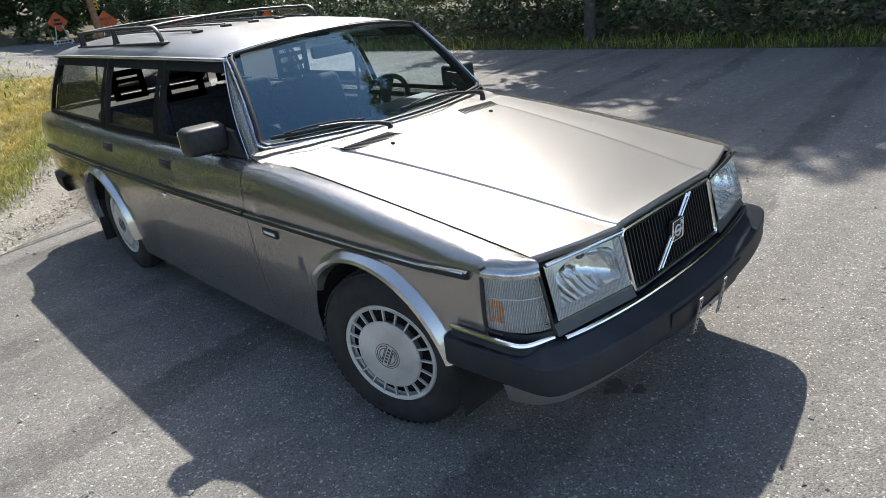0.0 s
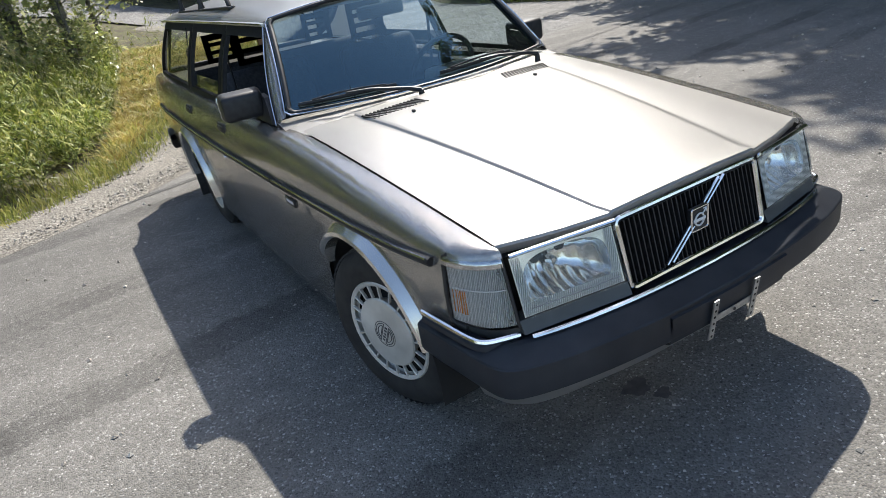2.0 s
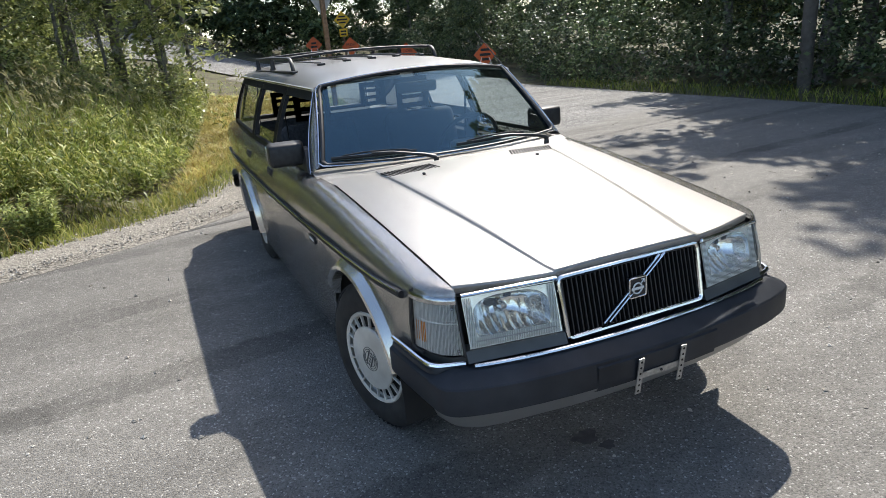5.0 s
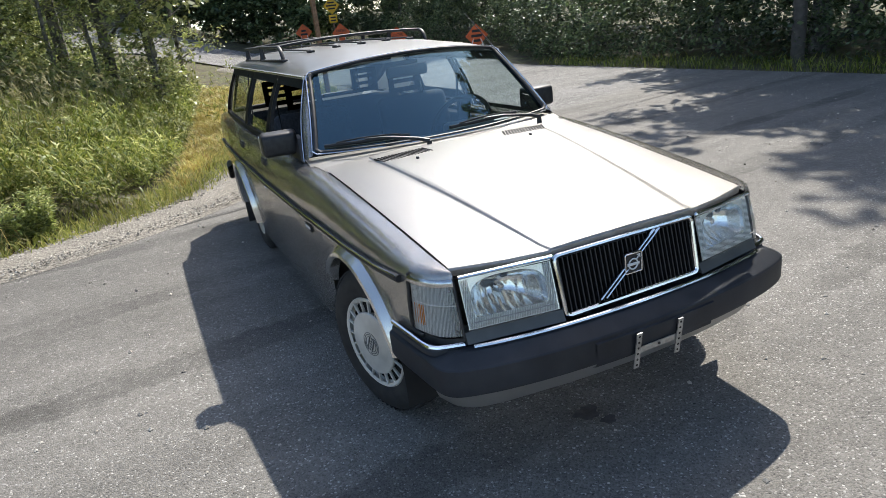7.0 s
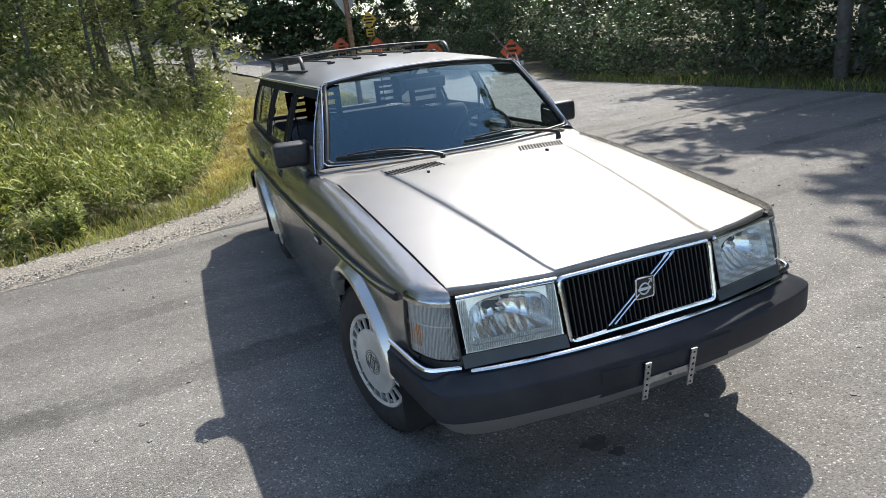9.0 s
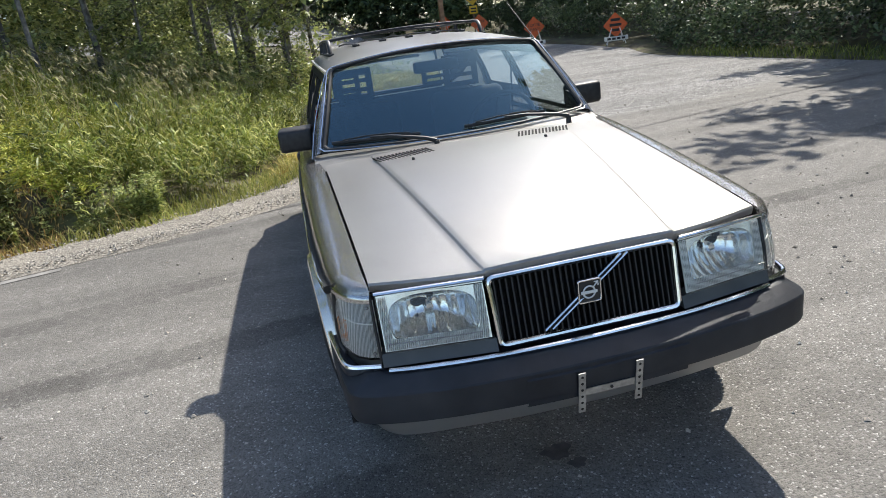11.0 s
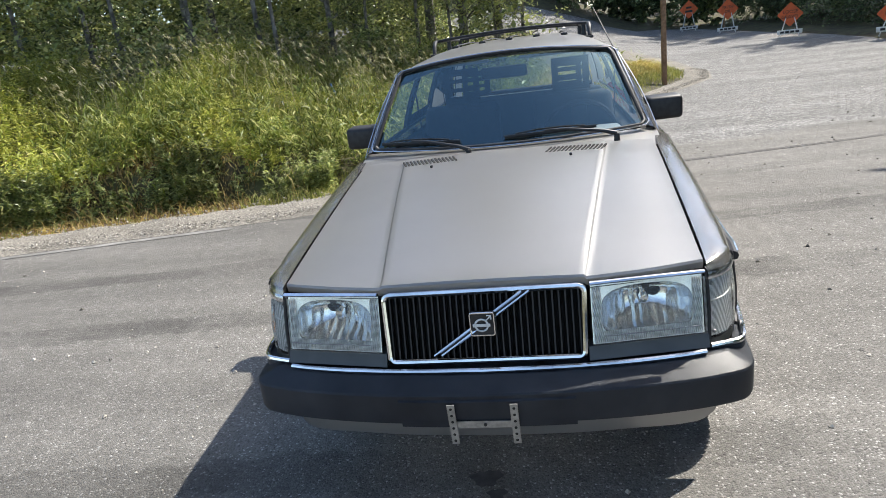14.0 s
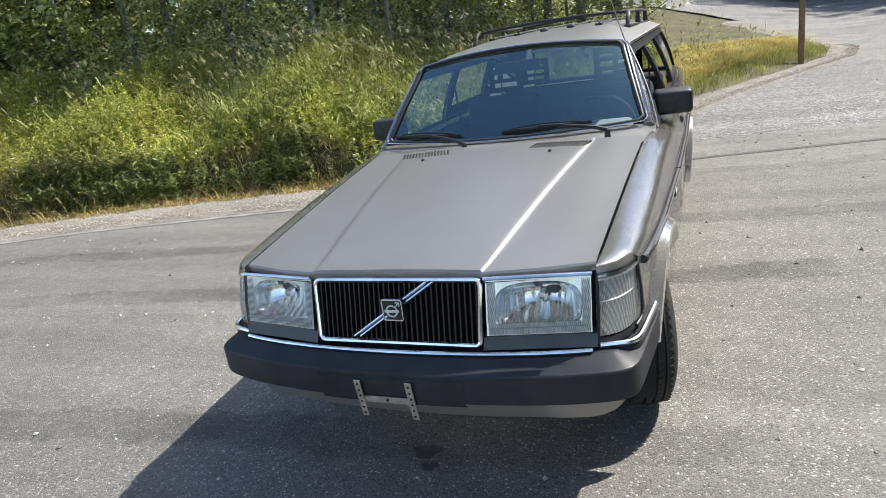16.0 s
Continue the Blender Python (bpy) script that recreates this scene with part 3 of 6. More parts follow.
def fine(path, n=4):
    q = []
    for (a, b), (c, d) in zip(path, path[1:]):
        q += [(a + (c - a) * k / n, b + (d - b) * k / n) for k in range(n)]
    return q + [path[-1]]


def round_path(path):
    q = fine(path, 4)
    for _ in range(2):
        q = [q[0]] + [((a[0] + 2 * b[0] + c[0]) / 4, (a[1] + 2 * b[1] + c[1]) / 4) for a, b, c in zip(q, q[1:], q[2:])] + [q[-1]]
    return q


BP = round_path(B_PATH)
front_bumper = part("front_bumper", sheet([[Vector((p.x, p.y, z)) for p in offset_path(BP, o)] for o, z in B_SECT], 0.006), BUMPER, car, sharp=24)
strip = offset_path(BP, -0.072)
mid = [p for p in strip if abs(p.x) < 0.606]
part("bumper_bright_strip", tube([(p.x, p.y, 0.553) for p in mid], 0.0078, 8, flat=0.9), CHROME, front_bumper)
for s in (-1, 1):
    side = round_path([(0.620, -0.668), (0.66, -0.655), (0.70, -0.640), (0.718, -0.618), (0.728, -0.58), (0.739, -0.50), (0.7475, -0.44), (0.753, -0.39)])
    part("bumper_bright_strip", tube([(s * x, y, 0.555 + 0.012 * ramp01(y, -0.62, -0.40)) for x, y in side], 0.0078, 8, flat=1.1), CHROME, front_bumper)
    part("bumper_end_cap", sheet([[(s * (x - o), y, z + 0.010 * ramp01(y, -0.62, -0.40)) for x, y in side] for o, z in ((-0.006, 0.528), (-0.004, 0.540), (0.004, 0.547), (0.03, 0.549))], 0.004), BUMPER, front_bumper)
# raised plate recess in the middle, with two drilled straps and a cross bar
P = [[(x, ip([(0, -0.838), (0.15, -0.835), (0.27, -0.828)], abs(x)) - 0.003 + dy, z) for x in np.linspace(-0.245, 0.245, 13)] for z, dy in ((0.503, 0.008), (0.498, 0), (0.46, 0.003), (0.412, 0.012), (0.404, 0.03))]
part("plate_recess", sheet(P, 0.008), BUMPER, front_bumper)


def strap_point(x, z, out=0.0):
    """A point of the leaning straps that hang before the bumper."""
    return Vector((x, -0.829 - (z - 0.362) * 0.15 - out, z))


bm = bmesh.new()
add_prism(bm, [strap_point(-0.094, 0.415, -0.001), strap_point(0.079, 0.415, -0.001), strap_point(0.079, 0.438, -0.001), strap_point(-0.094, 0.438, -0.001)], (0, 0.003, 0))
bolt = bmesh.new()
add_lathe(bolt, [(0.0005, 0.003), (0.004, 0.003), (0.005, 0.0)], 10)
bmesh.ops.transform(bolt, matrix=Matrix.Translation(strap_point(-0.004, 0.4275, 0.001)) @ Euler((0, 0, radians(-90))).to_matrix().to_4x4(), verts=bolt.verts[:])
part("plate_bracket", bm, DULL_METAL, front_bumper)
part("bracket_bolt", bolt, BLACK_TRIM, front_bumper)
for x in (-0.094, 0.079):
    bm = bmesh.new()
    add_prism(bm, [strap_point(x + dx, z, 0.004) for dx, z in ((-0.0105, 0.362), (0.0105, 0.362), (0.0105, 0.497), (-0.0105, 0.497))], (0, 0.004, 0))
    part("drilled_strap", bm, DULL_METAL, front_bumper)
    # near-black discs stand for the shade inside the drilled holes
    for k in range(6):
        hole = bmesh.new()
        add_lathe(hole, [(0.0005, 0.0), (0.0042, 0.0), (0.0042, -0.002)], 10)
        bmesh.ops.transform(hole, matrix=Matrix.Translation(strap_point(x, 0.374 + k * 0.022, 0.0046)) @ Euler((0, 0, radians(-90))).to_matrix().to_4x4(), verts=hole.verts[:])
        part("bolt_hole", hole, DARK_VOID, front_bumper)
# apron under the bumper
A_PATH = [(0, -0.765), (0.3, -0.755), (0.5, -0.712), (0.6, -0.665), (0.65, -0.60), (0.668, -0.52)]
AP = round_path(A_PATH)
part("front_apron", sheet([[Vector((p.x, p.y, z - 0.04 * max(0, (abs(p.x) - 0.3) / 0.36) ** 2)) for p in offset_path(AP, o)] for o, z in ((0.03, 0.43), (0.02, 0.40), (0.004, 0.352), (-0.006, 0.338), (-0.03, 0.334), (-0.12, 0.338))], 0.006), PAINT, car)
# rear bumper
RP = [(x * 1.045, 3.235 - y) for x, y in B_PATH]
RPS = round_path(RP)
part("rear_bumper", sheet([[Vector((p.x, p.y, z)) for p in offset_path(RPS, -o)] for o, z in B_SECT], 0.006), BUMPER, car, sharp=50)

# ---- grille ----
grille = part("grille_frame", tube(rounded([(-0.287, -0.680, 0.760), (0.287, -0.680, 0.760), (0.279, -0.724, 0.565), (-0.279, -0.724, 0.565)], 0.02), 0.0088, 8, True, 0.9, up=(0, 1, 0)), CHROME, car)


def gr(x, z, out=0.0):
    """A point of the grille's raked front."""
    return Vector((x, -0.680 - (0.762 - z) / 0.187 * 0.043 - 0.006 * (1 - (x / 0.29) ** 2) - out, z))


part("grille_backing", sheet([[gr(x, z, -0.03) for x in np.linspace(-0.283, 0.283, 9)] for z in (0.57, 0.76)], 0.004), DARK_VOID, grille)
slat_mat = material("grille slat plastic", [(0.010, 0.0095, 0.0095), (0.02, 0.019, 0.019)], scale=50, rough=0.5)
for k in range(31):
    x = -0.27 + k * 0.018
    bm = bmesh.new()
    add_prism(bm, [gr(x - 0.0022, 0.571, -0.006), gr(x + 0.0022, 0.571, -0.006), gr(x + 0.0022, 0.756, -0.006), gr(x - 0.0022, 0.756, -0.006)], (0, 0.022, 0))
    part("grille_slat", bm, slat_mat, grille)
for dx in (-0.011, 0.011):
    bm = tube([gr(-0.135 + dx, 0.586, 0.005), gr(0.125 + dx, 0.757, 0.005)], 0.0042, 6)
    part("diagonal_bar", bm, CHROME, grille)
bm = bmesh.new()
add_prism(bm, [gr(-0.133 - 0.008, 0.588, 0.001), gr(-0.13 + 0.008, 0.588, 0.001), gr(0.123 + 0.009, 0.756, 0.001), gr(0.12 - 0.008, 0.756, 0.001)], (0, 0.004, 0))
part("diagonal_bar_core", bm, BLACK_TRIM, grille)
E0 = gr(0, 0.674, 0.012)
bm = bmesh.new()
add_prism(bm, rounded([E0 + Vector(v) for v in ((-0.035, 0.0, -0.035), (0.035, 0.0, -0.035), (0.035, 0.0, 0.035), (-0.035, 0.0, 0.035))], 0.006), (0, 0.012, 0))
emblem = part("grille_emblem", bm, BLACK_TRIM, grille)
part("emblem_edge", tube(rounded([E0 + Vector(v) for v in ((-0.034, -0.001, -0.034), (0.034, -0.001, -0.034), (0.034, -0.001, 0.034), (-0.034, -0.001, 0.034))], 0.006), 0.0026, 6, True, up=(0, 1, 0)), CHROME, grille)
part("emblem_ring", tube([E0 + Vector((0.018 * math.cos(a) - 0.002, -0.002, 0.018 * math.sin(a) - 0.003)) for a in np.linspace(0, math.tau, 24, endpoint=False)], 0.0028, 6, True, up=(0, 1, 0)), PAINT_WHITE, grille)
bm = box(-0.027, 0.023, -0.0045, -0.001, -0.0075, 0.0015, 0.001)
bmesh.ops.translate(bm, vec=E0, verts=bm.verts[:])
part("emblem_bar", bm, PAINT_WHITE, grille)
bm = tube([E0 + Vector((0.011, -0.002, 0.010)), E0 + Vector((0.026, -0.002, 0.026))], 0.002, 6)
add_tube(bm, [E0 + Vector((0.014, -0.002, 0.026)), E0 + Vector((0.026, -0.002, 0.026)), E0 + Vector((0.026, -0.002, 0.014))], 0.002, 6)
part("emblem_arrow", bm, PAINT_WHITE, grille)

# ---- front lamps ----
for s in (-1, 1):
    def hp(x, z, out=0.0):
        """A point of the headlamp's face."""
        fx = (abs(x) - 0.303) / 0.304
        fz = (z - 0.60) / 0.16
        return Vector((s * abs(x), -0.720 + 0.05 * fx + 0.042 * fz - out, z))
    q = lambda x0, x1, z0, z1, o: [hp(x0, z0, o), hp(x1, z0, o), hp(x1, z1, o), hp(x0, z1, o)]
    bm = bmesh.new()
    add_prism(bm, q(0.300, 0.612, 0.588, 0.772, -0.095), (0, 0.02, 0))
    lamp_ob = part("headlamp", bm, BLACK_TRIM, car)
    # squarish reflector bowl in a pale lining
    bm = bmesh.new()
    ringp = []
    cx, cz = 0.452, 0.684
    for r in (1.0, 0.985, 0.93, 0.84, 0.74, 0.64, 0.54, 0.44, 0.34, 0.24, 0.12):
        d = 0.012 + 0.08 * (1 - r ** 2.6) if r < 1 else 0.0
        ring = []
        for a in np.linspace(0, math.tau, 49):
            e = 0.45 if math.sin(a) < 0 else 0.7
            ring.append(hp(cx + 0.124 * r * math.copysign(abs(math.cos(a)) ** e, math.cos(a)), cz + (0.067 if math.sin(a) < 0 else 0.064) * r * math.copysign(abs(math.sin(a)) ** e, math.sin(a)), 0.002 - d))
        ringp.append(ring)
    add_grid(bm, ringp)
    part("lamp_reflector", bm, REFLECTOR, lamp_ob)
    bm = bmesh.new()
    out_ = [hp(cx + 0.150 * math.copysign(min(1, abs(math.cos(a)) * 1.42), math.cos(a)), cz - 0.004 + 0.080 * math.copysign(min(1, abs(math.sin(a)) * 1.42), math.sin(a)), 0.003) for a in np.linspace(0, math.tau, 49)]
    add_grid(bm, [out_, ringp[0]])
    part("lamp_surround", bm, LAMP_RIBBED, lamp_ob)
    bm = bmesh.new()
    add_lathe(bm, [(0.002, 0.0), (0.011, 0.002), (0.013, 0.012), (0.013, 0.03)], 16)
    bmesh.ops.transform(bm, matrix=Matrix.Translation(hp(cx, cz + 0.004, -0.045)) @ Euler((0, 0, radians(90))).to_matrix().to_4x4(), verts=bm.verts[:])
    part("bulb_shield", bm, CHROME, lamp_ob)
    bm = bmesh.new()
    add_prism(bm, [hp(cx - 0.012, cz + 0.060, -0.004), hp(cx + 0.012, cz + 0.060, -0.004), hp(cx + 0.009, cz + 0.046, -0.010), hp(cx - 0.009, cz + 0.046, -0.010)], (0, 0.01, 0))
    part("bulb_holder", bm, BLACK_TRIM, lamp_ob)
    # fluted bands along the foot and the sides of the lamp
    for x0, x1, z0, z1, n in ((0.308, 0.600, 0.603, 0.634, 97), (0.306, 0.330, 0.636, 0.752, 9), (0.576, 0.600, 0.636, 0.752, 9)):
        part("fluted_band", sheet([[hp(x, z, 0.006 + 0.0026 * (k % 2)) for z in (z0, z1)] for k, x in enumerate(np.linspace(x0, x1, n))], 0.001), LAMP_FLUTED, lamp_ob, sharp=15)
    # moulded glass: fine upright ribs, coarser in the lower band
    P = [[hp(0.303 + 0.302 * u, 0.598 + 0.162 * v, 0.012 + 0.010 * math.sin(math.pi * u) * math.sin(math.pi * v) + (0.0006 + 0.0016 * (v < 0.3)) * (k % 2)) for v in (0, 0.03, 0.15, 0.245, 0.25, 0.5, 0.75, 0.97, 1)] for k, u in enumerate(np.linspace(0, 1, 91))]
    part("lamp_lens", sheet(P, 0.003), LENS, lamp_ob).visible_shadow = False
    part("lens_moulding", tube([hp(0.33, 0.629, 0.026), hp(0.45, 0.629, 0.028), hp(0.59, 0.629, 0.026)], 0.0016, 6), DULL_METAL, lamp_ob)
    part("lamp_bright_strip", tube([hp(0.300, 0.768, 0.016), hp(0.45, 0.768, 0.018), hp(0.607, 0.766, 0.016)], 0.0075, 8, flat=0.8), CHROME, lamp_ob)
    # filler under the lamp
    bm = bmesh.new()
    add_prism(bm, [hp(0.29, 0.558, 0.004), hp(0.615, 0.558, 0.004), hp(0.615, 0.592, -0.004), hp(0.29, 0.592, -0.004)], (0, 0.05, 0))
    part("lamp_filler_panel", bm, FILLER, lamp_ob)
    # wrap-round corner lamp
    C = [(0.617, -0.666), (0.65, -0.650), (0.681, -0.622), (0.700, -0.583), (0.713, -0.535), (0.719, -0.505)]
    CT = LAMP_TOP
    def cp(i, v, o=0.0, rib=0.0):
        j = min(4, int(i))
        f = i - j
        a = Vector((*C[j], 0.580)).lerp(Vector((*C[j + 1], 0.580)), f)
        b = Vector((*CT[j], 0.738)).lerp(Vector((*CT[j + 1], 0.738)), f)
        p = a.lerp(b, v)
        n = Vector((0.45 + 0.1 * i, -0.9 + 0.16 * i, 0)).normalized()
        return Vector((s * (p.x + n.x * (o + rib)), p.y + n.y * (o + rib), p.z))
    corner = part("corner_lamp", sheet([[cp(i, v, -0.014 + 0.0016 * i, 0.004 * (k % 2)) for v in (-0.02, 0.5, 1.02)] for k, i in enumerate(np.linspace(0, 5, 53))], 0.006), LAMP_FLUTED, car, sharp=15)
    part("amber_section", sheet([[cp(i, v, -0.007 + 0.003 * (k % 2)) for v in (0.14, 0.35, 0.56)] for k, i in enumerate(np.linspace(3.45 if s < 0 else 4.4, 4.85, 9))], 0.004), AMBER, corner, sharp=15)
    part("lamp_divider", tube([cp(i, 0.60, -0.006) for i in np.linspace(0.2, 4.8, 12)], 0.0022, 6), LAMP_SHELL, corner)
    for i, v in ((0.5, 0.90), (0.5, 0.08)):
        screw = bmesh.new()
        bmesh.ops.create_icosphere(screw, subdivisions=2, radius=0.0055)
        bmesh.ops.translate(screw, vec=cp(i, v, -0.002), verts=screw.verts[:])
        part("lamp_screw", screw, DULL_METAL, corner)
    part("corner_lens", sheet([[cp(i, v, 0.006 * math.sin(math.pi * v), 0.0024 * (k % 2)) for v in np.linspace(0, 1, 7)] for k, i in enumerate(np.linspace(0, 5, 53))], 0.003), LENS_CLEAR, corner, sharp=15).visible_shadow = False
    part("corner_lamp_bright_cap", sheet([[cp(i, v, o) for v, o in ((1.0, 0.006), (1.05, 0.009), (1.12, 0.007), (1.17, 0.002), (1.19, -0.008))] for i in np.linspace(0, 5, 16)], 0.003), CHROME, corner)
    part("corner_lamp_seal", tube([cp(4.6, 1.20, 0.0), cp(4.97, 1.17, 0.002), cp(5, 1.0, 0.004), cp(5, 0.5, 0.008), cp(5, 0.14, 0.006), cp(4.9, 0.02, 0.005), cp(4.5, -0.04, 0.004), cp(3.5, -0.06, 0.004)], 0.0058, 8), BLACK_TRIM, corner)
    part("corner_lamp_gasket", tube([cp(0, 1.15, 0.0), cp(0, 0.5, 0.004), cp(0, -0.03, 0.0)], 0.005, 6), BLACK_TRIM, corner)
    part("corner_filler_panel", sheet([[cp(i, v, -0.002 - 0.006 * (v < -0.15)) for v in (-0.20, -0.13, -0.03)] for i in np.linspace(0, 5, 11)], 0.008), FILLER, corner)
# dark cross panel behind lamps and grille
bm = bmesh.new()
add_prism(bm, [(-0.66, -0.60, 0.46), (0.66, -0.60, 0.46), (0.63, -0.575, 0.765), (-0.63, -0.575, 0.765)], (0, 0.05, 0))
part("front_cross_panel", bm, DARK_VOID, car)
part("radiator_panel", box(-0.29, 0.29, -0.66, -0.62, 0.46, 0.57, 0.005), DARK_VOID, car)


# ---- wheels ----
def wheel(at, s, turn):
    w = thing("wheel")
    w.parent = car
    bm = bmesh.new()
    prof = [(0.185, 0.055), (0.196, 0.084), (0.225, 0.094), (0.258, 0.091), (0.284, 0.080), (0.300, 0.064), (0.309, 0.05),
            (0.3125, 0.042), (0.304, 0.040), (0.304, 0.034), (0.3125, 0.032), (0.314, 0.012), (0.305, 0.010), (0.305, 0.003), (0.314, 0.001),
            (0.314, -0.020), (0.305, -0.022), (0.305, -0.03), (0.3125, -0.032), (0.309, -0.05), (0.300, -0.064), (0.284, -0.080), (0.25, -0.092), (0.2, -0.086), (0.185, -0.055)]
    add_lathe(bm, prof, 64, cap=False)
    for k in range(64):
        for x0, x1 in ((0.046, 0.066), (-0.066, -0.046), (0.014, 0.03), (-0.018, 0.0)):
            a = (k + 0.5 * (x0 > 0.03)) * math.tau / 64
            m = Matrix.Rotation(a, 4, "X") @ Matrix.Translation(((x0 + x1) / 2, 0, 0.3085 if abs(x0 + x1) > 0.09 else 0.3145)) @ Matrix.Rotation(radians(22), 4, "Z")
            b2 = [m @ Vector((dx * (x1 - x0) / 2, dy * 0.009, 0.001)) for dx, dy in ((-1, -1), (1, -1), (1, 1), (-1, 1))]
            b3 = [m @ Vector((dx * (x1 - x0) / 2, dy * 0.009, -0.006)) for dx, dy in ((-1, -1), (1, -1), (1, 1), (-1, 1))]
            v2, v3 = [bm.verts.new(p) for p in b2], [bm.verts.new(p) for p in b3]
            bm.faces.new(v2)
            for i in range(4):
                bm.faces.new((v2[i], v2[(i + 1) % 4], v3[(i + 1) % 4], v3[i]))
    part("tyre", bm, RUBBER, w, sharp=40)
    bm = bmesh.new()
    add_lathe(bm, [(0.188, 0.058), (0.186, 0.03), (0.06, 0.03), (0.001, 0.03)], 48, cap=False)
    part("steel_rim", bm, DARK_VOID, w)
    bm = bmesh.new()
    add_lathe(bm, [(0.176, 0.055), (0.193, 0.074), (0.1945, 0.081), (0.190, 0.086), (0.181, 0.084), (0.1765, 0.080), (0.186, 0.05)], 60, cap=False)
    add_lathe(bm, [(0.112, 0.04), (0.134, 0.086), (0.130, 0.0915), (0.120, 0.0935), (0.062, 0.097), (0.05, 0.0975), (0.001, 0.098)], 60, cap=False)
    for k in range(20):
        m = Matrix.Rotation(k * math.tau / 20, 4, "X")
        add_box(bm, 0.074, 0.086, -0.0034, 0.0034, 0.131, 0.180, m, 0.0015, 1)
    cover = part("wheel_cover", bm, COVER, w, "silver slotted plastic wheel cover")
    dark = material("wheel emblem ink", [(0.05, 0.05, 0.05), (0.09, 0.09, 0.09)], scale=60, rough=0.5)
    # emblem: a ring, two half discs drawn as outlines and a band of plain bars between them
    lean = Matrix.Rotation(radians(-25), 4, "X")
    part("emblem_ring", tube([(0.0975, 0.050 * math.cos(a), 0.050 * math.sin(a)) for a in np.linspace(0, math.tau, 40, endpoint=False)], 0.0014, 6, True, up=(1, 0, 0)), dark, cover)
    for q in (-1, 1):
        for rr, off in ((0.042, 0.012), (0.033, 0.0165)):
            half = math.acos(off / rr)
            line = [lean @ Vector((0.0982, q * rr * math.cos(a), rr * math.sin(a))) for a in np.linspace(-half, half, 15)]
            part("half_disc_outline", tube(line, 0.0017, 6, True, up=(1, 0, 0)), dark, cover)
    for k in range(5):
        z = (k - 2) * 0.0145
        part("emblem_bar", box(0.0968, 0.0989, -0.0062, 0.0062, z - 0.0045, z + 0.0045, 0.0008, lean, 1), dark, cover)
    w.matrix_basis = pose(*at, 0, 0, turn) @ (Matrix.Rotation(math.pi, 4, "Z") if s < 0 else Matrix.Identity(4))


for s in (-1, 1):
    wheel((s * 0.648, AXLES[0], 0.314), s, 16)
    wheel((s * 0.648, AXLES[1], 0.314), s, 0)

# ---- mirrors ----
for s in (-1, 1):
    bm = bmesh.new()
    add_box(bm, -0.092, 0.092, -0.058, 0.058, -0.061, 0.061, None, 0.024, 4)
    for v in bm.verts:
        if v.co.y < 0:
            v.co.x *= 0.94
            v.co.z *= 0.92
    bmesh.ops.transform(bm, matrix=Matrix.Translation((s * 0.765, 0.99, 1.02)) @ Euler((0, 0, s * 0.12)).to_matrix().to_4x4(), verts=bm.verts[:])
    mirror = part("door_mirror", bm, BLACK_TRIM, car, "satin black door mirror housing")
    bm = bmesh.new()
    add_prism(bm, [(s * 0.690, 0.79, 0.945), (s * 0.685, 0.99, 0.945), (s * 0.662, 0.98, 1.05), (s * 0.665, 0.90, 1.04)], (s * 0.022, 0, 0))
    add_box(bm, min(s * 0.67, s * 0.75), max(s * 0.67, s * 0.75), 0.94, 1.03, 0.975, 1.02, None, 0.012)
    part("mirror_foot", bm, BLACK_TRIM, mirror)
    part("mirror_glass", box(min(s * 0.697, s * 0.852), max(s * 0.697, s * 0.852), 1.0465, 1.0505, 0.975, 1.065, 0.001), CHROME, mirror)

# ---- wipers ----
for px, py, ex in ((-0.152, 0.515, -0.60), (0.505, 0.575, 0.02)):
    pz = 0.957
    wiper = part("windscreen_wiper", tube([(px, py, pz - 0.02), (px, py, pz + 0.018)], [0.015, 0.011], 10), BLACK_TRIM, car)
    u0, u1 = (px - 0.02) / 0.66, ex / 0.66
    a = Vector((px, py, pz + 0.018))
    tip = ws_point(u1, 0.10) + Vector((0, -0.018, 0.018))
    mid_ = a.lerp(tip, 0.45) + Vector((0, -0.03, 0.022))
    part("wiper_arm", tube([a, a.lerp(mid_, 0.25) + Vector((0, 0, 0.006)), mid_, mid_.lerp(tip, 0.35)], [0.011, 0.009, 0.0065, 0.0045], 8), BLACK_TRIM, wiper)
    us_ = np.linspace(u1 - 0.02, min(u1 + 0.62, u0 - 0.05), 9)
    blade = [ws_point(u, 0.075) + Vector((0, -0.008, 0.008)) for u in us_]
    part("wiper_blade", tube(blade, 0.0048, 6, flat=1.8), BLACK_TRIM, wiper)
    part("wiper_yoke", tube([blade[1] + Vector((0, -0.012, 0.012)), blade[3] + Vector((0, -0.022, 0.022)), blade[5] + Vector((0, -0.022, 0.022)), blade[7] + Vector((0, -0.012, 0.012))], 0.0042, 6), BLACK_TRIM, wiper)

# ---- aerial on the driver's windscreen pillar ----
part("aerial", tube([(0.69, 0.745, 0.955), (0.585, 0.985, 1.235), (0.47, 1.24, 1.53)], [0.006, 0.004, 0.002], 6), BLACK_TRIM, car)

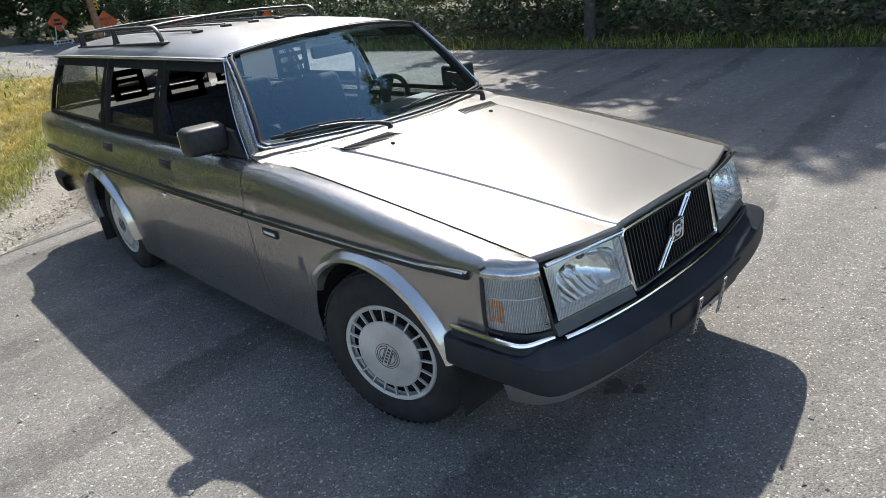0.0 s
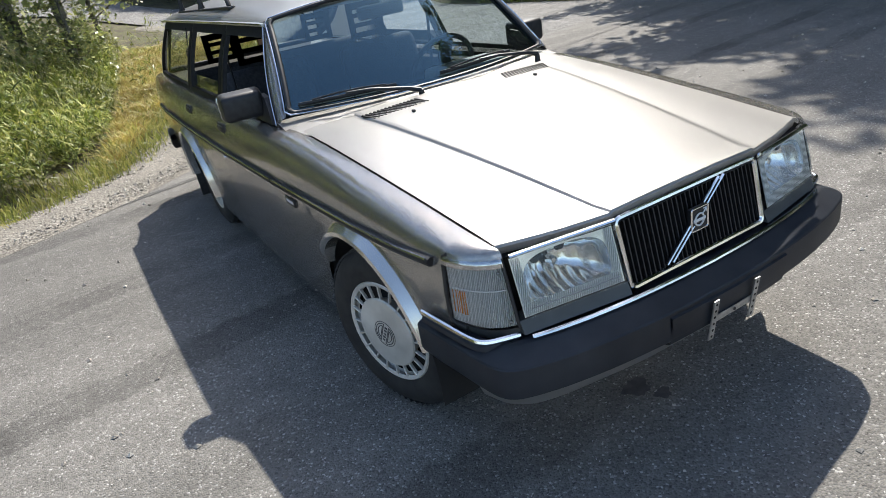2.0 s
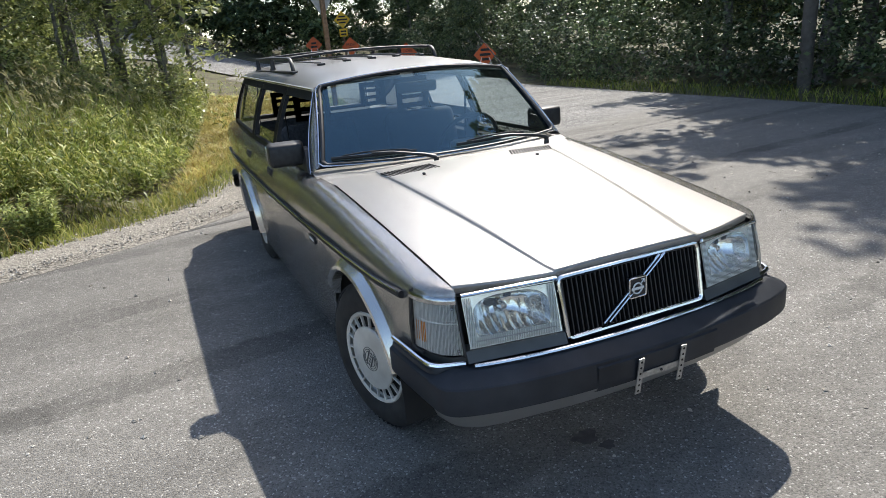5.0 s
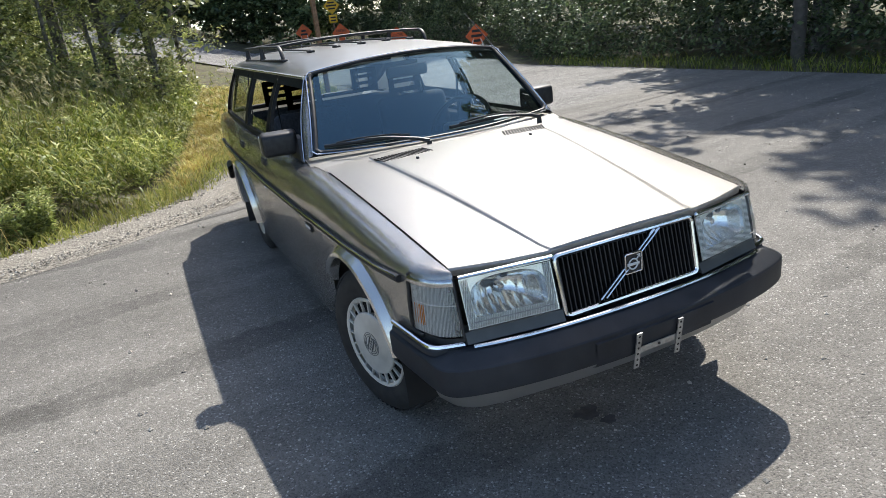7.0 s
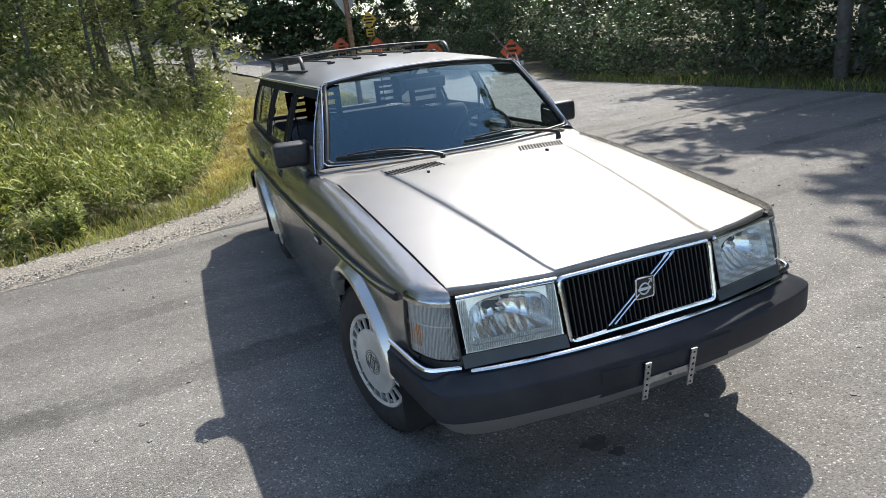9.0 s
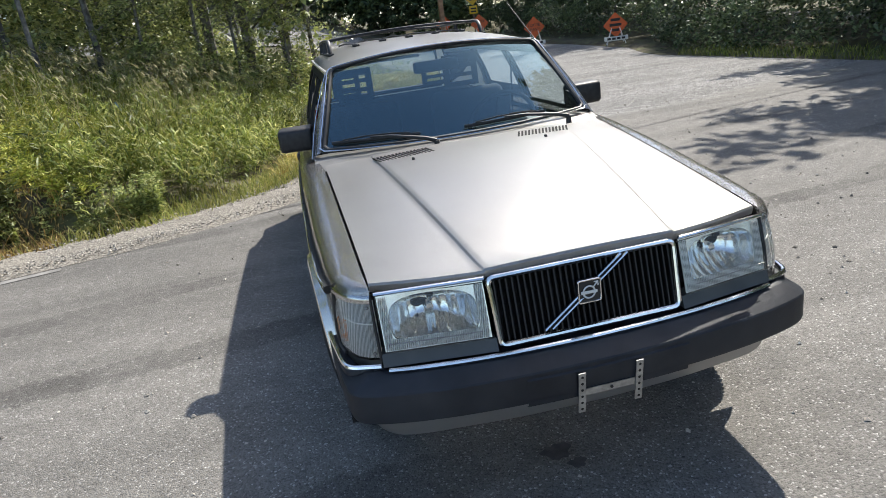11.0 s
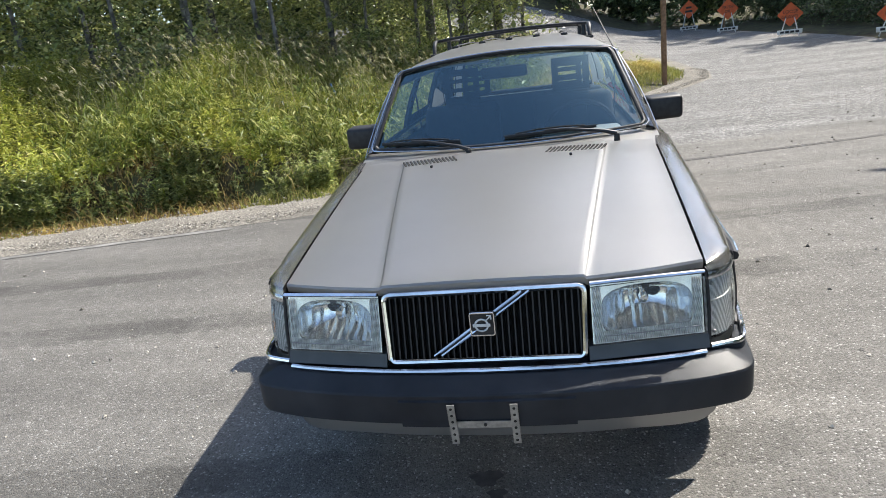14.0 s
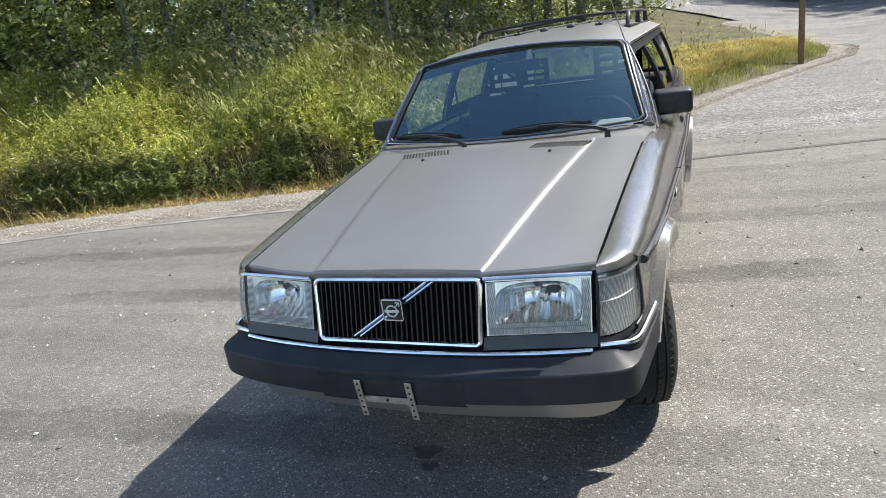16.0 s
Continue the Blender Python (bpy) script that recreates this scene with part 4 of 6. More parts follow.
# ---- roof rack ----
rack = thing("roof_rack")
rack.parent = car
rack["label"] = "black tubular roof rack"
RY0, RY1, RX, RH = 1.90, 3.20, 0.485, 0.090
RACK_Z = [(RY0, 1.466), (2.5, 1.474), (RY1, 1.470)]
for s in (-1, 1):
    foot = lambda y: roof_z(RX, y)
    rail = lambda y: ip(RACK_Z, y)
    pts = [(s * RX, RY0 - 0.035, foot(RY0) + 0.012), (s * RX, RY0 - 0.012, foot(RY0) + 0.05), (s * RX, RY0 + 0.012, rail(RY0) - 0.014), (s * RX, RY0 + 0.045, rail(RY0) - 0.001)]
    pts += [(s * RX, y, rail(y)) for y in np.linspace(RY0 + 0.10, RY1, 12)]
    part("side_rail", tube(pts, 0.0125, 10, flat=0.75), BLACK_TRIM, rack)
    part("rail_base", box(min(s * (RX - 0.02), s * (RX + 0.02)), max(s * (RX - 0.02), s * (RX + 0.02)), RY0 - 0.08, RY1 + 0.05, foot(RY0) - 0.004, foot(RY0) + 0.012, 0.005), BLACK_TRIM, rack)
    for y in (2.55, RY1 - 0.02):
        part("rail_foot", tube([(s * RX, y, foot(y) - 0.002), (s * RX, y, foot(y) + 0.02), (s * RX, y, rail(y))], [0.024, 0.017, 0.013], 8), BLACK_TRIM, rack)
for y in (RY0 + 0.09, RY0 + 0.15, RY1 - 0.08, RY1 - 0.02):
    part("cross_bar", tube([(x, y, ip(RACK_Z, y) + 0.018 * (1 - (x / RX) ** 2)) for x in np.linspace(-RX, RX, 13)], 0.0085, 8), BLACK_TRIM, rack)
for x in (-0.33, -0.165, 0.0, 0.165, 0.33):
    part("roof_strip", tube([(x, y, roof_z(x, y) + 0.012) for y in np.linspace(1.78, 3.4, 12)], 0.007, 6, flat=0.7), BLACK_TRIM, rack)
    part("strip_end", box(x - 0.02, x + 0.02, 1.74, 1.80, roof_z(x, 1.77) - 0.002, roof_z(x, 1.77) + 0.012, 0.004), BLACK_TRIM, rack)

# ---- cabin ----
part("cabin_floor", box(-0.66, 0.66, 0.5, 3.84, 0.27, 0.30, 0.005), SEAT, car)
part("bulkhead", box(-0.64, 0.64, 0.48, 0.52, 0.3, 0.9, 0.005), DARK_VOID, car)
P = [[(x, y, z + 0.012 * math.cos(x * 2)) for x in np.linspace(-0.655, 0.655, 15)] for y, z in ((0.64, 0.925), (0.75, 0.935), (0.9, 0.925), (1.02, 0.90), (1.06, 0.84), (1.05, 0.66), (1.0, 0.5))]
dash = part("dashboard", sheet(P, 0.01), DASH, car)
part("instrument_hood", box(0.17, 0.57, 0.86, 1.08, 0.88, 0.955, 0.025), DASH, dash)
part("centre_console", box(-0.12, 0.12, 0.95, 1.6, 0.3, 0.56, 0.03), SEAT, car)
bm = bmesh.new()
add_tube(bm, [(0.19 * math.cos(a), 0.19 * math.sin(a), 0) for a in np.linspace(0, math.tau, 32, endpoint=False)], 0.014, 8, True)
add_box(bm, -0.18, 0.18, -0.045, 0.035, -0.03, 0.0, None, 0.015)
add_box(bm, -0.04, 0.04, -0.18, 0.0, -0.02, 0.0, None, 0.008)
add_tube(bm, [(0, 0, -0.01), (0, 0, -0.35)], 0.03, 8)
bmesh.ops.transform(bm, matrix=Matrix.Translation((0.37, 1.22, 0.90)) @ Euler((radians(-65), 0, 0)).to_matrix().to_4x4(), verts=bm.verts[:])
part("steering_wheel", bm, SEAT, car)
for s in (-1, 1):
    part("door_lining", sheet([[(s * (ip(SEAM, y) - 0.035), y, z) for y in np.linspace(0.76, 3.8, 8)] for z in (0.3, 0.6, 0.925)], 0.02), SEAT, car)


def headrest(bm, x, y, z, w=0.115, h=0.17):
    """A ladder headrest: a thick padded frame with three open slots."""
    xs = (x - w, x - w + 0.042, x + w - 0.042, x + w)
    zs = [z - 0.01, z + 0.024, z + h * 0.33 - 0.013, z + h * 0.33 + 0.013, z + h * 0.62 - 0.013, z + h * 0.62 + 0.013, z + h - 0.042, z + h]
    v = [[bm.verts.new((a, y + 0.075, b)) for b in zs] for a in xs]
    for i in range(3):
        for k in range(7):
            if i != 1 or k % 2 == 0:
                bm.faces.new((v[i][k], v[i + 1][k], v[i + 1][k + 1], v[i][k + 1]))
    bmesh.ops.solidify(bm, geom=bm.faces[:], thickness=0.07)


for s in (-1, 1):
    seat = thing("front_seat")
    seat.parent = car
    x = s * 0.36
    part("seat_cushion", box(x - 0.26, x + 0.26, 1.22, 1.76, 0.40, 0.58, 0.06, None, 4), SEAT, seat)
    m = Matrix.Translation((x, 1.80, 0.52)) @ Euler((radians(-17), 0, 0)).to_matrix().to_4x4()
    part("seat_back", box(-0.25, 0.25, -0.06, 0.08, 0.0, 0.56, 0.055, m, 4), SEAT, seat)
    bm = bmesh.new()
    headrest(bm, x, 1.975, 1.075, 0.12, 0.2)
    part("headrest", bm, SEAT, seat)
    part("seat_belt", tube([(s * 0.61, 1.70, 1.22), (s * 0.60, 1.73, 0.9), (s * 0.58, 1.75, 0.45)], 0.018, 6, flat=0.2, up=(1, 0, 0)), SEAT, seat)
rear = thing("rear_bench")
rear.parent = car
part("seat_cushion", box(-0.62, 0.62, 2.2, 2.68, 0.42, 0.6, 0.06, None, 4), SEAT, rear)
m = Matrix.Translation((0, 2.72, 0.54)) @ Euler((radians(-18), 0, 0)).to_matrix().to_4x4()
part("seat_back", box(-0.62, 0.62, -0.05, 0.07, 0.0, 0.5, 0.05, m, 4), SEAT, rear)
for x in (-0.36, 0.36):
    bm = bmesh.new()
    headrest(bm, x, 2.86, 1.04, 0.11, 0.18)
    part("headrest", bm, SEAT, rear)
belt_hang = part("hanging_belt", tube([(-0.585, 2.70, 1.30), (-0.60, 2.74, 1.2), (-0.605, 2.76, 1.05), (-0.60, 2.78, 0.93)], 0.012, 6, flat=0.3, up=(1, 0, 0)), SEAT, car)
bm = bmesh.new()
bmesh.ops.create_icosphere(bm, subdivisions=2, radius=0.042)
for v in bm.verts:
    v.co = Vector((v.co.x * 0.5 - 0.603, v.co.y + 2.75 + 0.012 * math.sin(v.co.z * 90), v.co.z * (1 + 0.3 * math.sin(v.co.y * 70)) + 1.13))
part("belt_knot", bm, SEAT, belt_hang)
part("cargo_panel", box(-0.62, 0.62, 2.95, 3.84, 0.42, 0.5, 0.01), SEAT, car)
part("rear_view_mirror", box(-0.12, 0.12, 1.05, 1.085, 1.24, 1.30, 0.015), BLACK_TRIM, car)
for s in (-1, 1):
    part("sun_visor", box(min(s * 0.08, s * 0.48), max(s * 0.08, s * 0.48), 1.06, 1.19, 1.325, 1.34, 0.006), HEADLINER, car)


# ---- the ground ----
EDGE = [(-90, -27), (-40, -10), (-20, -2.9), (-12, 0.5), (-8.5, 1.8), (-6.7, 2.4), (-5.5, 2.8), (-3.5, 3.25), (-2.4, 3.5), (-1.86, 3.75), (-1.2, 4.1), (-0.64, 4.55), (-0.2, 5.2), (0.2, 6.2),
        (0.65, 7.5), (1.5, 9.5), (2.7, 11.8), (3.9, 14.0), (4.3, 16), (4.0, 19), (3.0, 22.5), (1.0, 26.0), (-2, 29), (-8, 32), (-25, 37), (-80, 50)]
OUTER = [(-90, -40), (-40, -24), (-20, -16), (-12, -13), (-8.5, -12), (-6, -12), (-3, -12), (0, -12), (3, -12), (6, -12), (8.2, -9), (8.3, -5), (8.4, -1), (8.5, 1.5),
         (8.6, 4), (8.75, 7), (8.9, 10), (9.2, 15), (10.2, 18.5), (9.8, 22), (8.6, 27), (7.4, 32), (5, 37), (0, 42), (-20, 48), (-80, 62)]
EA = np.array(EDGE, float)
RING = np.array(EDGE + OUTER[::-1], float)


def ramp(v, a, b):
    return np.clip((v - a) / (b - a), 0, 1)


def terrain(x, y):
    """Height of the land: level round the car, rising to the back and back left."""
    x, y = np.asarray(x, float), np.asarray(y, float)
    up = np.clip(y - 17, 0, 60)
    z = 0.055 * up + 0.0135 * np.clip(y - 14, 0, 40) * np.clip(5.0 - x, 0, 6)
    return z


def to_edge(x, y, line=EA):
    """Distance from the road's left edge, for arrays."""
    P = np.stack([np.ravel(x), np.ravel(y)], -1)
    best = np.full(len(P), 1e9)
    for a, b in zip(line, line[1:]):
        d = b - a
        t = np.clip(((P - a) @ d) / (d @ d), 0, 1)
        best = np.minimum(best, np.hypot(*(P - a - t[:, None] * d).T))
    return best.reshape(np.shape(x))


def in_road(x, y):
    px, py = np.ravel(x), np.ravel(y)
    inside = np.zeros(len(px), bool)
    n = len(RING)
    for i in range(n):
        (x0, y0), (x1, y1) = RING[i], RING[(i + 1) % n]
        c = (y0 > py) != (y1 > py)
        with np.errstate(divide="ignore", invalid="ignore"):
            c &= px < (x1 - x0) * (py - y0) / (y1 - y0 if y1 != y0 else 1e-9) + x0
        inside ^= c
    return inside.reshape(np.shape(x))


def land(x, y):
    """Height of the ground sheet: just under the road, banked beside it."""
    x, y = np.asarray(x, float), np.asarray(y, float)
    d = to_edge(x, y)
    z = terrain(x, y)
    left = -0.045 + 0.01 * ramp(d, 0.7, 1.2) - 0.04 * ramp(d, 1.2, 2.4) + 0.10 * ramp(d, 3.0, 5.0) + 0.5 * ramp(d, 5, 14) + (0.56 * ramp(d, 1.25, 1.48) + 0.56 * ramp(d, 1.6, 5.0) * (0.25 + 0.75 * ramp(-x, 3.4, 6.0))) * ramp(-x, 1.6, 3.6) * (0.85 + 0.15 * np.sin(1.7 * x + 0.5 * y))
    mound = 0.45 * np.exp(-((x - 1.6) ** 2 / 9 + (y - 13.5) ** 2 / 22)) * ramp(d, 0.3, 1.6)
    right = -0.02 + 0.12 * ramp(x, 8.8, 11)
    out = np.where((x > 6) & (y < 36), right, left + mound)
    return z + np.where(in_road(x, y), -0.06, out)


def lines(lo, hi, a, b, fine_step, coarse):
    v = list(np.arange(a, b, fine_step))
    k, s = a, fine_step
    while k > lo:
        s = min(coarse, s * 1.25)
        k -= s
        v.insert(0, k)
    k, s = b, fine_step
    while k < hi:
        v.append(k)
        s = min(coarse, s * 1.25)
        k += s
    return np.array(v)


gx, gy = lines(-320, 320, -13, 14, 0.22, 26), lines(-320, 320, 1.0, 20, 0.22, 26)
X, Y = np.meshgrid(gx, gy, indexing="ij")
Z = land(X, Y)
far = np.hypot(X, Y)
bumps = 0.03 * np.sin(X * 2.1 + 1.3 * np.sin(Y * 1.7)) * np.sin(Y * 2.4 + 0.7) * ~in_road(X, Y) * (far < 60)
Z = Z + bumps
nx, ny = X.shape
idx = np.arange(nx * ny).reshape(nx, ny)
faces = np.stack([idx[:-1, :-1], idx[1:, :-1], idx[1:, 1:], idx[:-1, 1:]], -1).reshape(-1, 4)
SOIL = material("soil and leaf litter", [(0.05, 0.04, 0.025), (0.085, 0.075, 0.035), (0.10, 0.105, 0.04)], scale=3.0, rough=0.95, bump=0.6, bump_scale=16, scale2=0.5, bump_dist=0.03)
ground = raw("ground", np.stack([X, Y, Z], -1).reshape(-1, 3).tolist(), faces.tolist(), SOIL, smooth=True)
tagged(ground, "bare soil and leaf litter under roadside grass and woods", "ground", kind="structure")


def road_material():
    """Worn chip-seal: pale and dark stones, tyre bands, patches, and looser coarse chips on the side road."""
    m = bpy.data.materials.new("chip seal road")
    m.use_nodes = True
    N, L = m.node_tree.nodes, m.node_tree.links
    b = N["Principled BSDF"]
    b.inputs["Roughness"].default_value = 0.88
    b.inputs["Specular IOR Level"].default_value = 0.35
    co = N.new("ShaderNodeTexCoord")

    def vor(scale):
        v = N.new("ShaderNodeTexVoronoi")
        v.inputs["Scale"].default_value = scale
        L.new(co.outputs["Object"], v.inputs["Vector"])
        return v

    def noi(scale, detail=5.0):
        v = N.new("ShaderNodeTexNoise")
        v.inputs["Scale"].default_value, v.inputs["Detail"].default_value = scale, detail
        L.new(co.outputs["Object"], v.inputs["Vector"])
        return v

    def rng(src, a, b_, c, d):
        r = N.new("ShaderNodeMapRange")
        for k, v in zip(("From Min", "From Max", "To Min", "To Max"), (a, b_, c, d)):
            r.inputs[k].default_value = v
        L.new(src, r.inputs["Value"])
        return r.outputs["Result"]

    def mathn(op, a, b_):
        n = N.new("ShaderNodeMath")
        n.operation = op
        for i, v in enumerate((a, b_)):
            if isinstance(v, (int, float)):
                n.inputs[i].default_value = v
            else:
                L.new(v, n.inputs[i])
        return n.outputs[0]

    def mixc(f, a, b_):
        n = N.new("ShaderNodeMix")
        n.data_type = "RGBA"
        for i, v in ((0, f), (6, a), (7, b_)):
            if isinstance(v, tuple):
                n.inputs[i].default_value = (*v, 1)
            elif isinstance(v, float):
                n.inputs[i].default_value = v
            else:
                L.new(v, n.inputs[i])
        return n.outputs[2]
    # side road mask: behind a ragged line across the mouth
    sep = N.new("ShaderNodeSeparateXYZ")
    L.new(co.outputs["Object"], sep.inputs[0])
    wob = noi(0.9)
    line = mathn("ADD", mathn("MULTIPLY", sep.outputs["X"], -0.263), sep.outputs["Y"])
    line = mathn("ADD", line, rng(wob.outputs["Fac"], 0.3, 0.7, -0.15, 0.15))
    mask = rng(line, 4.95, 5.25, 0.0, 1.0)
    fine_, coarse = vor(150), vor(66)
    stone = N.new("ShaderNodeValToRGB")
    el = stone.color_ramp.elements
    for p, c in ((0.25, (0.17, 0.165, 0.154)), (0.6, (0.212, 0.206, 0.19)), (0.93, (0.25, 0.242, 0.224))):
        e = el.new(p)
        e.color = (*c, 1)
    el[0].color, el[-1].color = (0.11, 0.107, 0.102, 1), (0.60, 0.585, 0.55, 1)
    sc = N.new("ShaderNodeSeparateColor")
    L.new(fine_.outputs["Color"], sc.inputs[0])
    L.new(sc.outputs[0], stone.inputs["Fac"])
    stone2 = N.new("ShaderNodeValToRGB")
    el = stone2.color_ramp.elements
    for p, c in ((0.3, (0.155, 0.15, 0.143)), (0.6, (0.235, 0.23, 0.215)), (0.85, (0.34, 0.33, 0.31))):
        e = el.new(p)
        e.color = (*c, 1)
    el[0].color, el[-1].color = (0.07, 0.068, 0.066, 1), (0.55, 0.53, 0.50, 1)
    sc2 = N.new("ShaderNodeSeparateColor")
    L.new(coarse.outputs["Color"], sc2.inputs[0])
    L.new(sc2.outputs[0], stone2.inputs["Fac"])
    col = mixc(mask, mixc(0.16, stone.outputs[0], (0.225, 0.195, 0.155)), stone2.outputs[0])
    # tyre bands along the main road and slow patches
    mp = N.new("ShaderNodeMapping")
    mp.inputs["Rotation"].default_value = (0, 0, radians(-14))
    mp.inputs["Scale"].default_value = (0.05, 1.5, 1)
    L.new(co.outputs["Object"], mp.inputs["Vector"])
    band = N.new("ShaderNodeTexNoise")
    band.inputs["Scale"].default_value, band.inputs["Detail"].default_value = 1.4, 3
    L.new(mp.outputs[0], band.inputs["Vector"])
    tone = mathn("MULTIPLY", rng(band.outputs["Fac"], 0.35, 0.65, 0.84, 1.10), rng(noi(0.55).outputs["Fac"], 0.3, 0.7, 0.84, 1.03))
    tone = mathn("MULTIPLY", tone, rng(noi(9, 3).outputs["Fac"], 0.3, 0.7, 0.9, 1.08))
    # dark tyre tracks along the road and scattered pits
    wav = mathn("ADD", rng(noi(0.8, 3).outputs["Fac"], 0.3, 0.7, -0.06, 0.06), rng(noi(14, 2).outputs["Fac"], 0.3, 0.7, -0.03, 0.03))
    across = mathn("ADD", mathn("ADD", mathn("MULTIPLY", sep.outputs["Y"], 0.9925), mathn("MULTIPLY", sep.outputs["X"], -0.1219)), wav)
    worn = rng(noi(1.1, 3).outputs["Fac"], 0.35, 0.65, 0.62, 0.92)
    for v in (1.2, 2.3, 3.75, -0.4):
        off = mathn("ABSOLUTE", mathn("SUBTRACT", across, v), 0.0)
        near_ = rng(off, 0.03, 0.13, 0.0, 1.0)
        tone = mathn("MULTIPLY", tone, mathn("MAXIMUM", near_, worn))
    # darker surface in the lane beside the car, towards -x
    tone = mathn("MULTIPLY", tone, rng(mathn("ADD", sep.outputs["X"], rng(noi(0.6, 3).outputs["Fac"], 0.3, 0.7, -0.5, 0.5)), -2.6, -0.5, 0.80, 1.0))
    tone = mathn("MULTIPLY", tone, rng(noi(75, 1).outputs["Fac"], 0.22, 0.36, 0.35, 1.0))
    sm = N.new("ShaderNodeVectorMath")
    sm.operation = "SCALE"
    L.new(col, sm.inputs[0])
    L.new(tone, sm.inputs["Scale"])
    L.new(sm.outputs[0], b.inputs["Base Color"])
    h = mathn("ADD", mathn("MULTIPLY", fine_.outputs["Distance"], -1.0), mathn("MULTIPLY", mathn("MULTIPLY", coarse.outputs["Distance"], mask), -2.2))
    bu = N.new("ShaderNodeBump")
    bu.inputs["Strength"].default_value, bu.inputs["Distance"].default_value = 0.7, 0.006
    L.new(h, bu.inputs["Height"])
    L.new(bu.outputs["Normal"], b.inputs["Normal"])
    return m


def dense(poly, n):
    poly = np.array(poly, float)
    t = np.arange(len(poly))
    u = np.linspace(0, len(poly) - 1, n)
    return np.stack([np.interp(u, t, poly[:, k]) for k in (0, 1)], -1)


ED, OD = dense(EDGE, 241), dense(OUTER, 241)
P = []
for a, o in zip(ED, OD):
    f = np.linspace(0, 1, 25) ** 1.15
    q = a[None] * (1 - f[:, None]) + o[None] * f[:, None]
    P.append(np.concatenate([q, terrain(q[:, 0], q[:, 1])[:, None]], 1))
bm = bmesh.new()
add_grid(bm, P)
ROAD = road_material()
road = tagged(part("road", bm, ROAD), "sunlit worn grey chip-seal road with tyre bands", "road", kind="structure")

GRAVEL = material("shoulder gravel", [(0.08, 0.072, 0.06), (0.22, 0.20, 0.165), (0.38, 0.35, 0.30)], scale=55, rough=0.95, bump=0.8, bump_scale=60, scale2=1.6, bump_dist=0.02, detail=3)
P = []
near = [i for i in range(len(ED)) if -30 < ED[i][0] and ED[i][1] < 24]
for i in near:
    d = ED[min(i + 1, len(ED) - 1)] - ED[i - 1]
    n = np.array((-d[1], d[0])) / np.hypot(*d)
    row = []
    for o, z in ((-0.05, 0.003), (0.12, 0.010), (0.35, 0.024), (0.6, 0.016), (0.85, -0.02), (1.1, -0.10)):
        wob = 0.06 * math.sin(i * 1.7 + o * 5) * (o > 0)
        x, y = ED[i] + n * (o + wob)
        row.append((x, y, float(terrain(x, y)) + z + (0.012 if o > 0 else 0.0)))
    P.append(row)
bm = bmesh.new()
add_grid(bm, P)
tagged(part("gravel_shoulder", bm, GRAVEL), "loose grey gravel shoulder along the road edge", "gravel", kind="structure")

# narrow double seam where the side road meets the main road
SEAM_TAR = material("tar seam", [(0.03, 0.029, 0.028), (0.10, 0.096, 0.09)], scale=20, rough=0.7, bump=0.3, bump_scale=120, bump_dist=0.003)
for off, w in ((0.0, 0.011), (0.055, 0.007)):
    bm = bmesh.new()
    add_grid(bm, [[(x, (4.185 + off + q + 0.012 * math.sin(1.7 * x) + 0.2079 * x) / 0.9781, 0.0042) for q in (-w, w)] for x in np.linspace(-2.9, 8, 90)])
    tagged(part("road_seam", bm, SEAM_TAR), "narrow dark seam in the road surface", "road seam", kind="structure")

# faded edge line on the road
LINE = material("faded road paint", [(0.15, 0.145, 0.133), (0.27, 0.26, 0.24)], scale=5, rough=0.85, scale2=1.5, bump=0.3, bump_scale=150, bump_dist=0.004)
bm = bmesh.new()
P = []
for i in near:
    if not (-28 < ED[i][0] < -2.9 and ED[i][1] < 4.2):
        continue
    d = ED[i + 1] - ED[i - 1]
    n = np.array((-d[1], d[0])) / np.hypot(*d)
    P.append([(*(ED[i] + n * o), 0.005) for o in (-0.17, -0.08)])
add_grid(bm, P)
tagged(part("edge_line", bm, LINE), "faded pale edge line on the road", "road marking", kind="structure")


# ---- scattered stones, grass and leaves ----
def scatter(n, x0, x1, y0, y1, keep, seed):
    r = np.random.default_rng(seed)
    x, y = r.uniform(x0, x1, n), r.uniform(y0, y1, n)
    k = keep(x, y, r)
    return x[k], y[k], r


def stones(name, x, y, z, size, r, mat, label, category):
    n = len(x)
    octa = np.array([(1, 0, 0), (0, 1, 0), (-1, 0, 0), (0, -1, 0), (0, 0, 0.7), (0, 0, -0.7)], float)
    f = np.array([(0, 1, 4), (1, 2, 4), (2, 3, 4), (3, 0, 4), (1, 0, 5), (2, 1, 5), (3, 2, 5), (0, 3, 5)])
    s = size * np.minimum(r.lognormal(0, 0.45, n), 2.0)
    V = octa[None] * r.uniform(0.6, 1.3, (n, 6, 3)) * s[:, None, None]
    a = r.uniform(0, math.tau, n)
    c, si = np.cos(a)[:, None], np.sin(a)[:, None]
    V = np.stack([V[..., 0] * c - V[..., 1] * si, V[..., 0] * si + V[..., 1] * c, V[..., 2]], -1)
    V += np.stack([x, y, z + s * 0.25], -1)[:, None]
    F = f[None] + (np.arange(n) * 6)[:, None, None]
    ob = raw(name, V.reshape(-1, 3).tolist(), F.reshape(-1, 3).tolist(), mat)
    return tagged(ob, label, category, kind="stuff")


def on_left(x, y):
    """True on the grass side of the road's left edge."""
    return ~in_road(x, y) & ~((x > 6) & (y < 36)) & (y > -12 + 0.3 * x)


